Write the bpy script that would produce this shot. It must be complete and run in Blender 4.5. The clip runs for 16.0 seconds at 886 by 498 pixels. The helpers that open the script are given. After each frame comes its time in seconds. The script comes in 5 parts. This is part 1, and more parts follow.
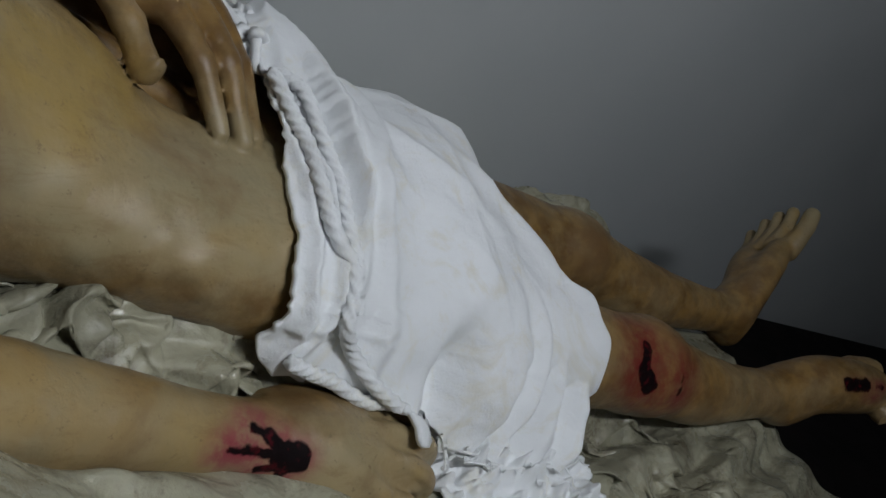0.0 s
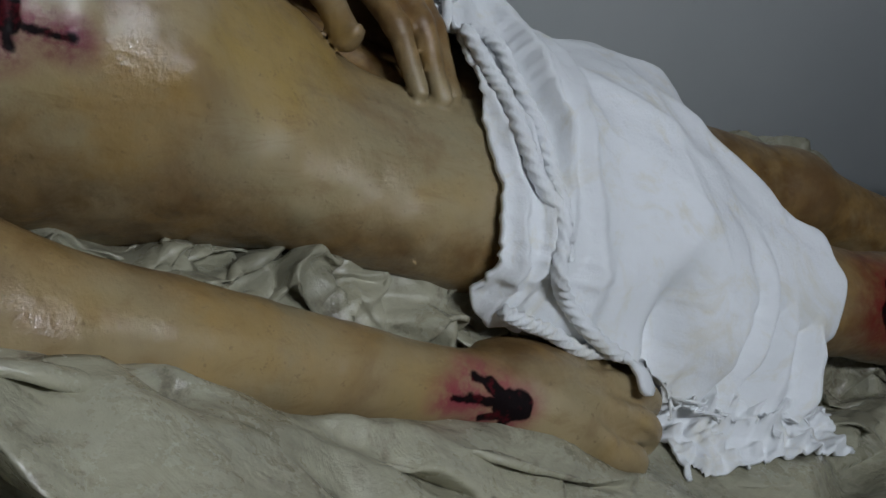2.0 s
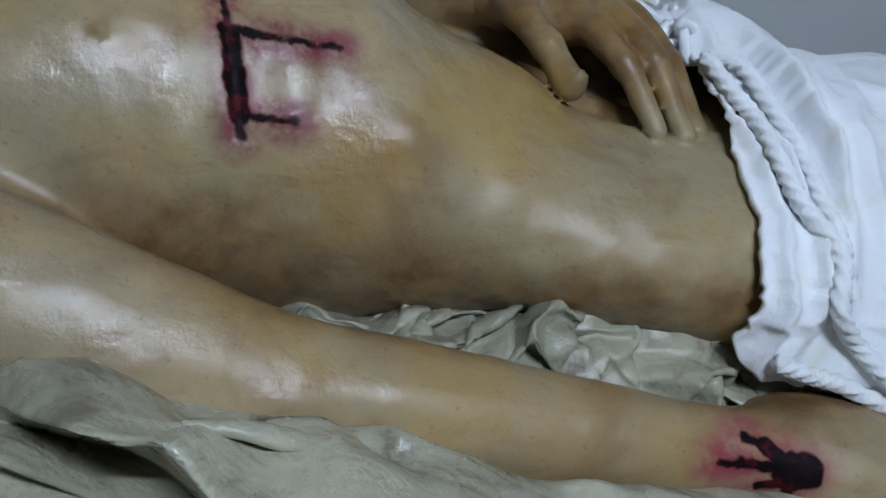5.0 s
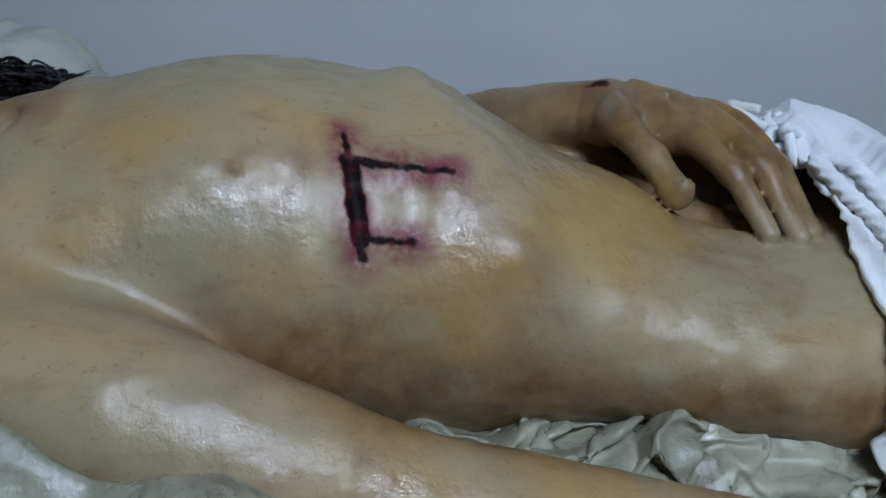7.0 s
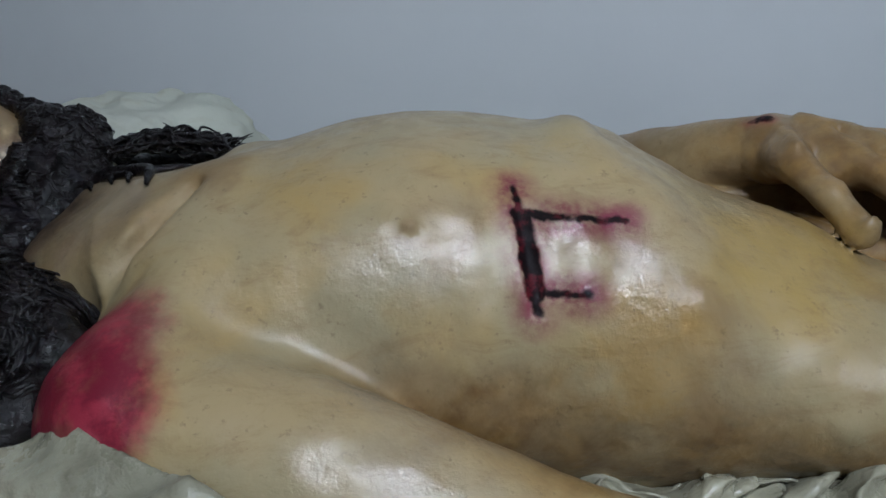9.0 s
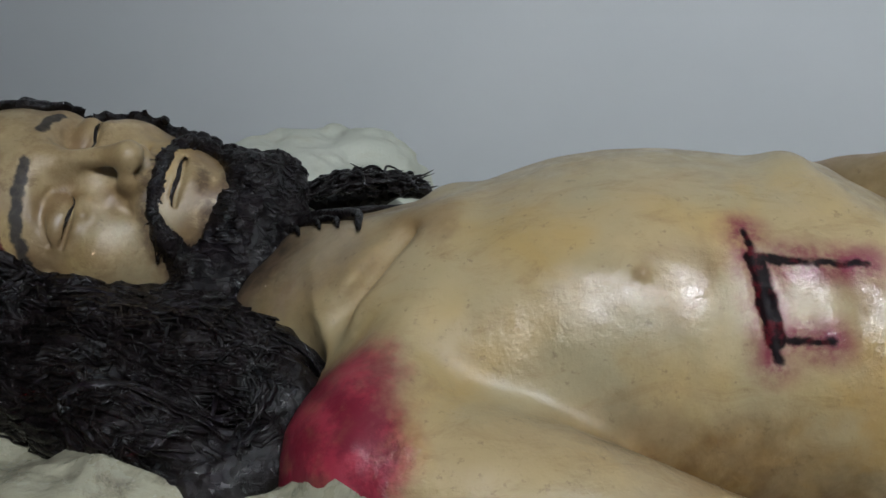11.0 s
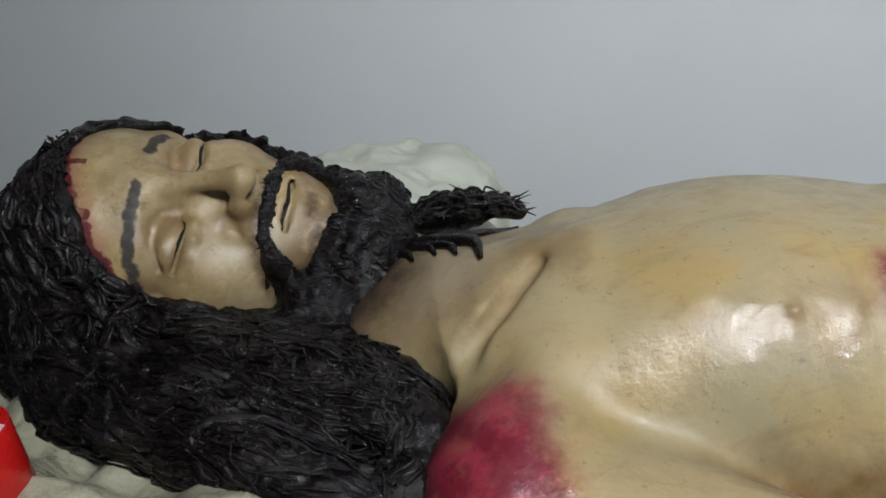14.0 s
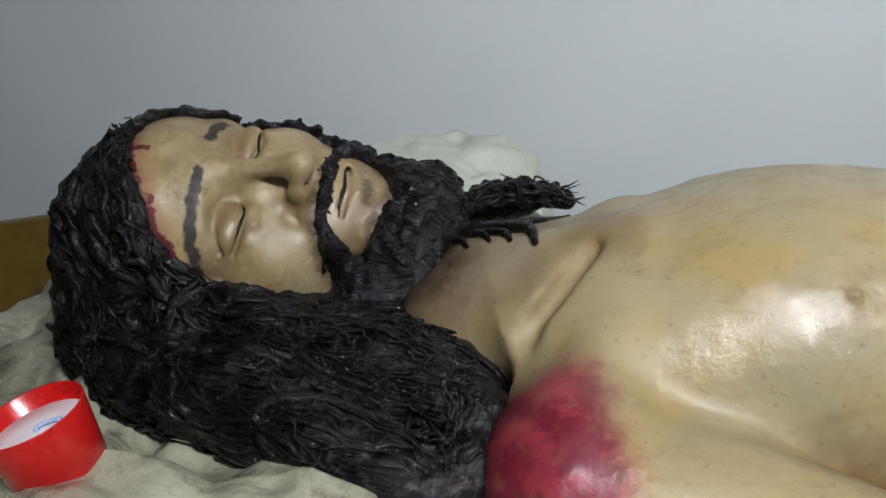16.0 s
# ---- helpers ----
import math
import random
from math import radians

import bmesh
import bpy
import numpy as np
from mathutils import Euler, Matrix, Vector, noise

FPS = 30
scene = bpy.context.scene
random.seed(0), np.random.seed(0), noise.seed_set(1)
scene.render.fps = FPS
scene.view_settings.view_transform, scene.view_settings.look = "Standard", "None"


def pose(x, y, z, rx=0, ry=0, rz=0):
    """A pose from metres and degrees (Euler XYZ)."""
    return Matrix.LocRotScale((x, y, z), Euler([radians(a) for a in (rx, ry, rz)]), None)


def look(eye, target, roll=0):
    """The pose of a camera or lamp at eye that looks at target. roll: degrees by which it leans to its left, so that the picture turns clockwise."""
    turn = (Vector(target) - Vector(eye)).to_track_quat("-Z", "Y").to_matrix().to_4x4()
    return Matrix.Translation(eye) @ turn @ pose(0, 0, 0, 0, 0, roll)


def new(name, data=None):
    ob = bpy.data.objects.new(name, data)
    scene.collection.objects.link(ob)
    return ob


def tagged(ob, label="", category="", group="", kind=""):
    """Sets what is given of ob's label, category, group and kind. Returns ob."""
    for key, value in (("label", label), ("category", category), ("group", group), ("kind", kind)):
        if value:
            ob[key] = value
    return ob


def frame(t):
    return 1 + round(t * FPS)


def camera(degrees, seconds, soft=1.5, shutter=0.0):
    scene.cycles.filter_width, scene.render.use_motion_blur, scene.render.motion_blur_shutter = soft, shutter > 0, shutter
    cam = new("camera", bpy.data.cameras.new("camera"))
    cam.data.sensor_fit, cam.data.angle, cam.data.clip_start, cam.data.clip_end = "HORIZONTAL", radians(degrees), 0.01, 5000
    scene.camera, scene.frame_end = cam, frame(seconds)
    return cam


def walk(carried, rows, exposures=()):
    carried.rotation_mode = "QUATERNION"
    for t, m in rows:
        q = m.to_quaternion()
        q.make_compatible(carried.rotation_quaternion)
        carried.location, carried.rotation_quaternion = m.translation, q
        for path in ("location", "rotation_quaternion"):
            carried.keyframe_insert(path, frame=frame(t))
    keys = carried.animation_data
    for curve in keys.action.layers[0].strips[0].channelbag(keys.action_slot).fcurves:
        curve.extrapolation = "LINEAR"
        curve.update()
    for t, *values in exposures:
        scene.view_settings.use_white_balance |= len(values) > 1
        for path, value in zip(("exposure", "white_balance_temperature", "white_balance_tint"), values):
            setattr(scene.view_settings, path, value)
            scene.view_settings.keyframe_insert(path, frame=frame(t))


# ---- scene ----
cam = camera(54.9, 16.0)
PATH = [
    (0, (0.1472, 0.0120, 0.5323), (0.8369, 0.6015, 0.1117), 31.74),
    (0.5, (0.1491, 0.0170, 0.5268), (0.8087, 0.6262, 0.0864), 29.91),
    (1, (0.1489, 0.0110, 0.5207), (0.7625, 0.6486, 0.0549), 27.38),
    (1.5, (0.1496, 0.0010, 0.5144), (0.7059, 0.6670, 0.0174), 24.01),
    (2, (0.1501, 0.0010, 0.5071), (0.6504, 0.6844, -0.0245), 20.97),
    (2.5, (0.1592, -0.0050, 0.5021), (0.6015, 0.7015, -0.0504), 17.53),
    (3, (0.1752, -0.0050, 0.4956), (0.5601, 0.7127, -0.0847), 15.09),
    (3.5, (0.1909, -0.0070, 0.4923), (0.5184, 0.7421, -0.0835), 12.03),
    (4, (0.2087, 0.0040, 0.4896), (0.4926, 0.7740, -0.0819), 9.78),
    (4.5, (0.2144, 0.0020, 0.4873), (0.4329, 0.8017, -0.0719), 5.70),
    (5, (0.2124, -0.0040, 0.4877), (0.3710, 0.8360, -0.0311), 2.48),
    (7.5, (0.2015, -0.0180, 0.4942), (0.2213, 0.9094, 0.1207), -4.28),
    (8, (0.1953, -0.0110, 0.4985), (0.1796, 0.9228, 0.1411), -5.14),
    (8.5, (0.1853, -0.0070, 0.4996), (0.1254, 0.9273, 0.1483), -6.73),
    (9, (0.1689, -0.0070, 0.5042), (0.0836, 0.9282, 0.1605), -8.29),
    (9.5, (0.1437, -0.0030, 0.5105), (0.0274, 0.9301, 0.1702), -9.86),
    (10, (0.1183, -0.0010, 0.5210), (-0.0413, 0.9319, 0.1982), -10.53),
    (12.5, (0.0245, -0.0130, 0.5655), (-0.1587, 0.9171, 0.2471), -11.08),
    (13, (0.0022, -0.0070, 0.5713), (-0.1741, 0.9232, 0.2493), -10.60),
    (13.5, (-0.0064, -0.0010, 0.5741), (-0.1895, 0.9276, 0.2513), -10.60),
    (14, (-0.0079, 0.0010, 0.5765), (-0.1847, 0.9303, 0.2522), -10.61),
    (14.5, (-0.0084, -0.0070, 0.5745), (-0.1919, 0.9233, 0.2569), -10.57),
    (15, (-0.0103, -0.0120, 0.5750), (-0.1974, 0.9185, 0.2600), -10.65),
    (15.5, (-0.0186, -0.0160, 0.5747), (-0.2129, 0.9119, 0.2566), -10.65),
    (16, (-0.0290, -0.0150, 0.5738), (-0.2353, 0.9100, 0.2547), -10.74),
]
EXPOSURES = [(0, -0.78, 6250, 10), (1.6, -0.84, 6100, 10), (3.5, -0.45, 5700, 10), (5, -0.33, 5350, 10), (7.4, -0.24, 5200, 10), (8, -0.12, 5400, 10), (9, 0.02, 5650, 10), (12.5, 0.38, 6350, 10), (16, 0.68, 6230, 10)]
walk(cam, [(t, look(eye, target, roll)) for t, eye, target, roll in PATH], EXPOSURES)

# ---- world and light ----
world = bpy.data.worlds.new("world")
scene.world = world
world.use_nodes = True
world.node_tree.nodes["Background"].inputs["Color"].default_value = (0.75, 0.87, 1.0, 1)
world.node_tree.nodes["Background"].inputs["Strength"].default_value = 0.006


LAMP, LAMP_GLOW, LAMP_HALF = (0.50, -0.42, 1.24), 262.0, 0.26

# ---- materials ----


class Tree:
    """Short hand for node materials."""

    def __init__(self, name):
        self.mat = bpy.data.materials.new(name)
        self.mat.use_nodes = True
        self.nt = self.mat.node_tree
        self.bsdf = self.nt.nodes["Principled BSDF"]
        self.co = self.nt.nodes.new("ShaderNodeTexCoord").outputs["Object"]

    def put(self, sock, v):
        if isinstance(v, bpy.types.NodeSocket):
            self.nt.links.new(v, sock)
        elif v is not None:
            if sock.type == "RGBA" and len(v) == 3:
                v = (*v, 1)
            sock.default_value = v

    def math(self, op, a, b=None, c=None, clamp=False):
        n = self.nt.nodes.new("ShaderNodeMath")
        n.operation, n.use_clamp = op, clamp
        for s, v in zip(n.inputs, (a, b, c)):
            self.put(s, v)
        return n.outputs[0]

    def vec(self, op, a, b=None, scale=None):
        n = self.nt.nodes.new("ShaderNodeVectorMath")
        n.operation = op
        self.put(n.inputs[0], a)
        if b is not None:
            self.put(n.inputs[1], b)
        if scale is not None:
            self.put(n.inputs["Scale"], scale)
        return n.outputs["Value"] if op in ("LENGTH", "DISTANCE", "DOT_PRODUCT") else n.outputs["Vector"]

    def noise(self, scale, detail=4, rough=0.55, distort=0.0, co=None):
        n = self.nt.nodes.new("ShaderNodeTexNoise")
        self.put(n.inputs["Vector"], co or self.co)
        n.inputs["Scale"].default_value, n.inputs["Detail"].default_value = scale, detail
        n.inputs["Roughness"].default_value, n.inputs["Distortion"].default_value = rough, distort
        return n.outputs["Fac"]

    def voronoi(self, scale, feature="DISTANCE_TO_EDGE", co=None):
        n = self.nt.nodes.new("ShaderNodeTexVoronoi")
        n.feature = feature
        self.put(n.inputs["Vector"], co or self.co)
        n.inputs["Scale"].default_value = scale
        return n.outputs["Distance"]

    def ramp(self, f, lo, hi, a=0.0, b=1.0):
        n = self.nt.nodes.new("ShaderNodeMapRange")
        n.interpolation_type = "SMOOTHSTEP"
        for s, v in zip(n.inputs, (f, lo, hi, a, b)):
            self.put(s, v)
        return n.outputs[0]

    def mix(self, f, a, b, blend="MIX"):
        n = self.nt.nodes.new("ShaderNodeMix")
        n.data_type, n.blend_type = "RGBA", blend
        self.put(n.inputs[0], f)
        self.put(n.inputs[6], a)
        self.put(n.inputs[7], b)
        return n.outputs[2]

    def bump(self, height, strength, distance, normal=None):
        n = self.nt.nodes.new("ShaderNodeBump")
        n.inputs["Strength"].default_value, n.inputs["Distance"].default_value = strength, distance
        self.put(n.inputs["Height"], height)
        self.put(n.inputs["Normal"], normal)
        return n.outputs[0]

    def segment(self, co, a, b):
        """Distance of co from the line from a to b."""
        a, d = Vector(a), Vector(b) - Vector(a)
        rel = self.vec("SUBTRACT", co, tuple(a))
        k = self.math("DIVIDE", self.vec("DOT_PRODUCT", rel, tuple(d)), d.length_squared, clamp=True)
        return self.vec("LENGTH", self.vec("SUBTRACT", rel, self.vec("SCALE", tuple(d), scale=k)))

    def done(self, colour, rough, normal=None, metal=0.0, spec=0.5, coat=None):
        self.put(self.bsdf.inputs["Base Color"], colour)
        self.put(self.bsdf.inputs["Roughness"], rough)
        self.put(self.bsdf.inputs["Normal"], normal)
        self.bsdf.inputs["Metallic"].default_value = metal
        if spec is not None:
            self.bsdf.inputs["Specular IOR Level"].default_value = spec
        if coat:
            self.put(self.bsdf.inputs["Coat Weight"], coat[0])
            self.put(self.bsdf.inputs["Coat Roughness"], coat[1])
            if len(coat) > 2:
                self.put(self.bsdf.inputs["Coat Normal"], coat[2])
        return self.mat


# wounds painted and cut into the statue: (a, b, half width of the dark core)
SIDE_CUT = [((0.171, 0.528, 0.343), (0.174, 0.510, 0.329), 0.0030), ((0.174, 0.512, 0.331), (0.176, 0.498, 0.309), 0.0066), ((0.176, 0.498, 0.309), (0.177, 0.486, 0.288), 0.0078), ((0.177, 0.486, 0.288), (0.178, 0.478, 0.276), 0.0034),
            ((0.175, 0.514, 0.332), (0.188, 0.513, 0.327), 0.0038), ((0.188, 0.513, 0.327), (0.218, 0.512, 0.322), 0.0029), ((0.218, 0.512, 0.322), (0.240, 0.514, 0.318), 0.0030),
            ((0.177, 0.485, 0.287), (0.211, 0.482, 0.283), 0.0027)]
WRIST_CUT = [((0.517, 0.354, 0.081), (0.528, 0.352, 0.081), 0.0130), ((0.468, 0.358, 0.091), (0.483, 0.358, 0.089), 0.0028), ((0.483, 0.358, 0.089), (0.510, 0.355, 0.083), 0.0042),
             ((0.488, 0.369, 0.101), (0.502, 0.365, 0.096), 0.0034), ((0.502, 0.365, 0.096), (0.518, 0.355, 0.083), 0.0058), ((0.498, 0.353, 0.071), (0.516, 0.351, 0.075), 0.0044),
             ((0.513, 0.344, 0.062), (0.522, 0.351, 0.078), 0.0060)]
KNEE_CUT = [((1.036, 0.418, 0.126), (1.028, 0.400, 0.108), 0.009), ((1.028, 0.400, 0.108), (1.045, 0.387, 0.092), 0.012), ((1.100, 0.390, 0.104), (1.098, 0.382, 0.088), 0.008)]
FOOT_CUT = [((1.515, 0.345, 0.113), (1.560, 0.335, 0.118), 0.013), ((1.560, 0.333, 0.120), (1.600, 0.322, 0.124), 0.005), ((1.555, 0.326, 0.108), (1.590, 0.316, 0.110), 0.004)]
FAR_CUT = [((0.371, 0.700, 0.332), (0.383, 0.690, 0.333), 0.007)]


def skin_material(name, face):
    """Painted skin; the face and the rest of the figure have their own spots and wounds."""
    t = Tree(name)
    wob = t.vec("ADD", t.co, t.vec("SCALE", t.vec("SUBTRACT", t.nt_noise_colour(110), (0.5, 0.5, 0.5)), scale=0.0072))
    big, mid, fine = t.noise(7, 3), t.noise(22, 5, 0.6), t.noise(140, 6, 0.65)
    c = t.mix(t.ramp(big, 0.38, 0.62), (0.336, 0.250, 0.126), (0.300, 0.248, 0.140))
    c = t.mix(t.math("MULTIPLY", t.ramp(t.noise(9, 3, 0.5, 0.6, t.vec("ADD", t.co, (3, 1, 7))), 0.50, 0.68), 0.55), c, (0.36, 0.226, 0.056))
    c = t.mix(t.math("MULTIPLY", t.ramp(t.noise(10, 4, 0.6, 0.5, t.vec("ADD", t.co, (9, 5, 2))), 0.51, 0.70), 0.7), c, (0.165, 0.098, 0.042))
    # brown patina left in flank, armpit and along the arm, shade there painted in
    # spots under the far hand put its hollow's shade into the colour
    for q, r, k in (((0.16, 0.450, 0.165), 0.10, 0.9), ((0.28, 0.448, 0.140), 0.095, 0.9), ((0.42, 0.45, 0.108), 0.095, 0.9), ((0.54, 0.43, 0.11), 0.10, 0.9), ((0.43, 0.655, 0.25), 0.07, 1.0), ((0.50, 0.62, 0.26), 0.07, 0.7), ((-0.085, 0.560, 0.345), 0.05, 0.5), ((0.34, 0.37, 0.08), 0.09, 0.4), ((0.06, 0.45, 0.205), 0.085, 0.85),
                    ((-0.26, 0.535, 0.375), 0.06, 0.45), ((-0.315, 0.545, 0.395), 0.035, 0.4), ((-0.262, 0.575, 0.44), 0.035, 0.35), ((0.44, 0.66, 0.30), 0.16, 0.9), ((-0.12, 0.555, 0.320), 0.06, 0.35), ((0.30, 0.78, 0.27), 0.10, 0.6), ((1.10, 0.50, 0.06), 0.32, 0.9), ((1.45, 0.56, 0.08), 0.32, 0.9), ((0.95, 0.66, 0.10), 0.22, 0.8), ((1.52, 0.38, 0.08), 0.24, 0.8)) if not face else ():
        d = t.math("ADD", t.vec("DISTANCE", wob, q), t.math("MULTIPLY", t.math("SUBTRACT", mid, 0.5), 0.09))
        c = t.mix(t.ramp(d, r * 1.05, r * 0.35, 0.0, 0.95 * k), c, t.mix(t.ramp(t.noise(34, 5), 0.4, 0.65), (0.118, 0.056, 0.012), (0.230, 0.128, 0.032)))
    # yellow and grey-green glazes on the belly and the breast
    for q, r, k, tint in (((0.34, 0.54, 0.27), 0.085, 0.75, (0.34, 0.228, 0.060)), ((0.25, 0.47, 0.24), 0.055, 0.6, (0.36, 0.22, 0.06)), ((0.02, 0.60, 0.37), 0.06, 0.3, (0.40, 0.285, 0.12)), ((0.25, 0.58, 0.34), 0.07, 0.35, (0.37, 0.27, 0.11)),
                          ((0.08, 0.47, 0.30), 0.07, 0.5, (0.24, 0.215, 0.135)), ((0.30, 0.46, 0.22), 0.04, 0.45, (0.27, 0.235, 0.15)), ((0.30, 0.375, 0.145), 0.06, 0.6, (0.36, 0.232, 0.075)), ((0.10, 0.37, 0.22), 0.07, 0.55, (0.30, 0.250, 0.165)), ((0.44, 0.37, 0.095), 0.05, 0.5, (0.33, 0.225, 0.085)), ((0.36, 0.38, 0.12), 0.05, 0.4, (0.38, 0.26, 0.11)), ((-0.125, 0.588, 0.345), 0.072, 0.75, (0.235, 0.185, 0.125)), ((-0.13, 0.585, 0.30), 0.05, 0.5, (0.28, 0.17, 0.10))) if not face else ():
        d = t.math("ADD", t.vec("DISTANCE", wob, q), t.math("MULTIPLY", t.math("SUBTRACT", mid, 0.5), 0.10))
        c = t.mix(t.ramp(d, r * 1.05, r * 0.30, 0.0, k), c, tint)
    c = t.mix(t.ramp(mid, 0.35, 0.75, 0.0, 0.28), c, (0.37, 0.280, 0.155))
    c = t.mix(t.ramp(fine, 0.42, 0.28, 0.0, 0.45), c, (0.10, 0.06, 0.03))
    streak = t.noise(38, 7, 0.72, 0.6, t.vec("MULTIPLY", t.co, (0.55, 1.3, 1.3)))
    c = t.mix(t.ramp(streak, 0.47, 0.70, 0.0, 0.42), c, (0.190, 0.112, 0.040))
    c = t.mix(t.ramp(t.noise(15, 6, 0.7, 0.4, t.vec("ADD", t.co, (7, 7, 1))), 0.50, 0.68, 0.0, 0.45), c, (0.290, 0.222, 0.112))
    # flushed and bruised paint
    halo_all = None
    stroke = t.noise(30, 5, 0.6, 0.2)
    for cuts, reach, tint in ((SIDE_CUT, 0.025, (0.140, 0.010, 0.030)), (WRIST_CUT, 0.033, (0.24, 0.034, 0.052)),
                              (KNEE_CUT, 0.080, (0.150, 0.006, 0.010)), (FOOT_CUT, 0.02, (0.16, 0.03, 0.03)), (FAR_CUT, 0.015, (0.2, 0.03, 0.03))) if not face else ():
        d = core = None
        for a, b, w in cuts:
            s = t.segment(wob, a, b)
            k = t.ramp(t.math("SUBTRACT", s, w), -0.0016, 0.0014, 1.0, 0.0)
            d = s if d is None else t.math("MINIMUM", d, s)
            core = k if core is None else t.math("MAXIMUM", core, k)
        halo = t.math("POWER", t.ramp(d, 0.002, reach, 1.0, 0.0), 1.1)
        halo = t.math("MULTIPLY", halo, t.ramp(t.noise(55, 6, 0.7), 0.34, 0.62, 0.35, 1.0))
        c = t.mix(halo, c, tint)
        c = t.mix(core, c, t.mix(t.ramp(t.noise(90, 4), 0.50, 0.68), (0.0030, 0.0006, 0.0010), (0.060, 0.002, 0.005)))
        halo_all = core if halo_all is None else t.math("MAXIMUM", halo_all, core)
    if not face:
        d = t.vec("DISTANCE", t.vec("MULTIPLY", wob, (1.0, 0.85, 0.8)), (-0.090, 0.424 * 0.85, 0.272 * 0.8))
        patch = t.math("MULTIPLY", t.ramp(t.math("ADD", d, t.math("MULTIPLY", mid, 0.05)), 0.066, 0.096, 1.0, 0.0), t.ramp(t.noise(48, 6, 0.7), 0.34, 0.52, 0.86, 1.0))
        c = t.mix(patch, c, t.mix(t.ramp(t.noise(42, 6, 0.7), 0.42, 0.62), (0.135, 0.008, 0.020), (0.250, 0.022, 0.040)))
    else:
        edge = ((-0.411, 0.632, 0.484), (-0.408, 0.608, 0.475), (-0.398, 0.584, 0.458), (-0.390, 0.572, 0.442), (-0.382, 0.563, 0.418), (-0.374, 0.563, 0.394), (-0.363, 0.574, 0.366), (-0.348, 0.582, 0.347))
        d = pink = None
        for n, (a, b) in enumerate(zip(edge, edge[1:])):
            g = t.segment(wob, a, b)
            d = g if d is None else t.math("MINIMUM", d, g)
            pink = d if n == 3 else pink
        c = t.mix(t.ramp(pink, 0.004, 0.024, 0.65, 0.0), c, (0.30, 0.115, 0.085))
        c = t.mix(t.ramp(t.math("ADD", d, t.math("MULTIPLY", t.noise(55, 3), 0.010)), 0.0104, 0.0128, 1.0, 0.0), c, (0.085, 0.006, 0.008))
        for a, b, w in (((-0.404, 0.606, 0.476), (-0.388, 0.603, 0.474), 0.0034), ((-0.390, 0.573, 0.443), (-0.380, 0.570, 0.440), 0.0050), ((-0.386, 0.566, 0.430), (-0.379, 0.566, 0.433), 0.0044)):
            c = t.mix(t.ramp(t.segment(wob, a, b), w, w - 0.0015), c, (0.10, 0.007, 0.008))
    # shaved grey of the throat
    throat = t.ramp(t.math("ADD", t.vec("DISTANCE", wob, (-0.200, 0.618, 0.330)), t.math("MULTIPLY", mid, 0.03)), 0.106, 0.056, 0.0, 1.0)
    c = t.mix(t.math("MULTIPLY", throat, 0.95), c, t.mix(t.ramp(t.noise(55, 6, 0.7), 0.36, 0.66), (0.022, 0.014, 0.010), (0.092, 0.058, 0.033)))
    # reddish brown around eyes, nose and far knee, with the face's shading painted in
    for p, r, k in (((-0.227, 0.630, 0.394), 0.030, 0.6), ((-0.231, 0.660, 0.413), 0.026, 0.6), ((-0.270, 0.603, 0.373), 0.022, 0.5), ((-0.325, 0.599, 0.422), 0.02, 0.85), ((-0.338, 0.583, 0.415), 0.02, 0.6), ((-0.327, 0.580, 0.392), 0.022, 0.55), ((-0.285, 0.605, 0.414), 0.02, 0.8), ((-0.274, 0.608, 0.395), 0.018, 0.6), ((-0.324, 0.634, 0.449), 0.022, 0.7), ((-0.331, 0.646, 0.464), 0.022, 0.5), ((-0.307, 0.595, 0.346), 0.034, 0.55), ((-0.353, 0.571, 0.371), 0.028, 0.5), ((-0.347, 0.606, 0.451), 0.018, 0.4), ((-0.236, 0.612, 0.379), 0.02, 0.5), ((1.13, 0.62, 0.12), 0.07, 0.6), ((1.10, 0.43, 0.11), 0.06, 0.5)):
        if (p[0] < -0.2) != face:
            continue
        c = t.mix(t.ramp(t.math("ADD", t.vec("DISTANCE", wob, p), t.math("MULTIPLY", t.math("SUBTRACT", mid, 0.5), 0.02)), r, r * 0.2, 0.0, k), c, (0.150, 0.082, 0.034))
    for p in ((0.104, 0.495, 0.337), (0.10, 0.70, 0.34)) if not face else ():
        c = t.mix(t.ramp(t.vec("DISTANCE", t.co, p), 0.008, 0.003, 0.0, 0.4), c, (0.24, 0.14, 0.07))
    # browner, duller glaze on the face and by the neck
    if face:
        glaze = t.ramp(t.noise(34, 7, 0.7), 0.42, 0.66, 0.05, 0.75)
        c = t.mix(t.ramp(t.noise(26, 7, 0.72, 0.6, t.vec("ADD", t.co, (2, 8, 4))), 0.48, 0.66, 0.0, 0.7), c, (0.44, 0.335, 0.190))
        c = t.mix(t.ramp(t.noise(44, 7, 0.75, 0.4, t.vec("ADD", t.co, (6, 1, 3))), 0.54, 0.68, 0.0, 0.65), c, (0.150, 0.088, 0.036))
        c = t.mix(t.math("MULTIPLY", glaze, t.ramp(d, 0.012, 0.03)), c, (0.215, 0.140, 0.060))
        # brows painted in streaks
        hairs, brows = t.noise(160, 5, 0.7, 0.3), None
        for line in (((-0.345, 0.592, 0.453), (-0.351, 0.578, 0.430), (-0.355, 0.569, 0.406), (-0.357, 0.568, 0.379)), ((-0.345, 0.625, 0.471), (-0.346, 0.640, 0.475), (-0.346, 0.658, 0.474))):
            d2 = None
            for a, b in zip(line, line[1:]):
                g = t.segment(wob, a, b)
                d2 = g if d2 is None else t.math("MINIMUM", d2, g)
            d2 = t.math("ADD", d2, t.math("MULTIPLY", t.math("SUBTRACT", hairs, 0.5), 0.0035))
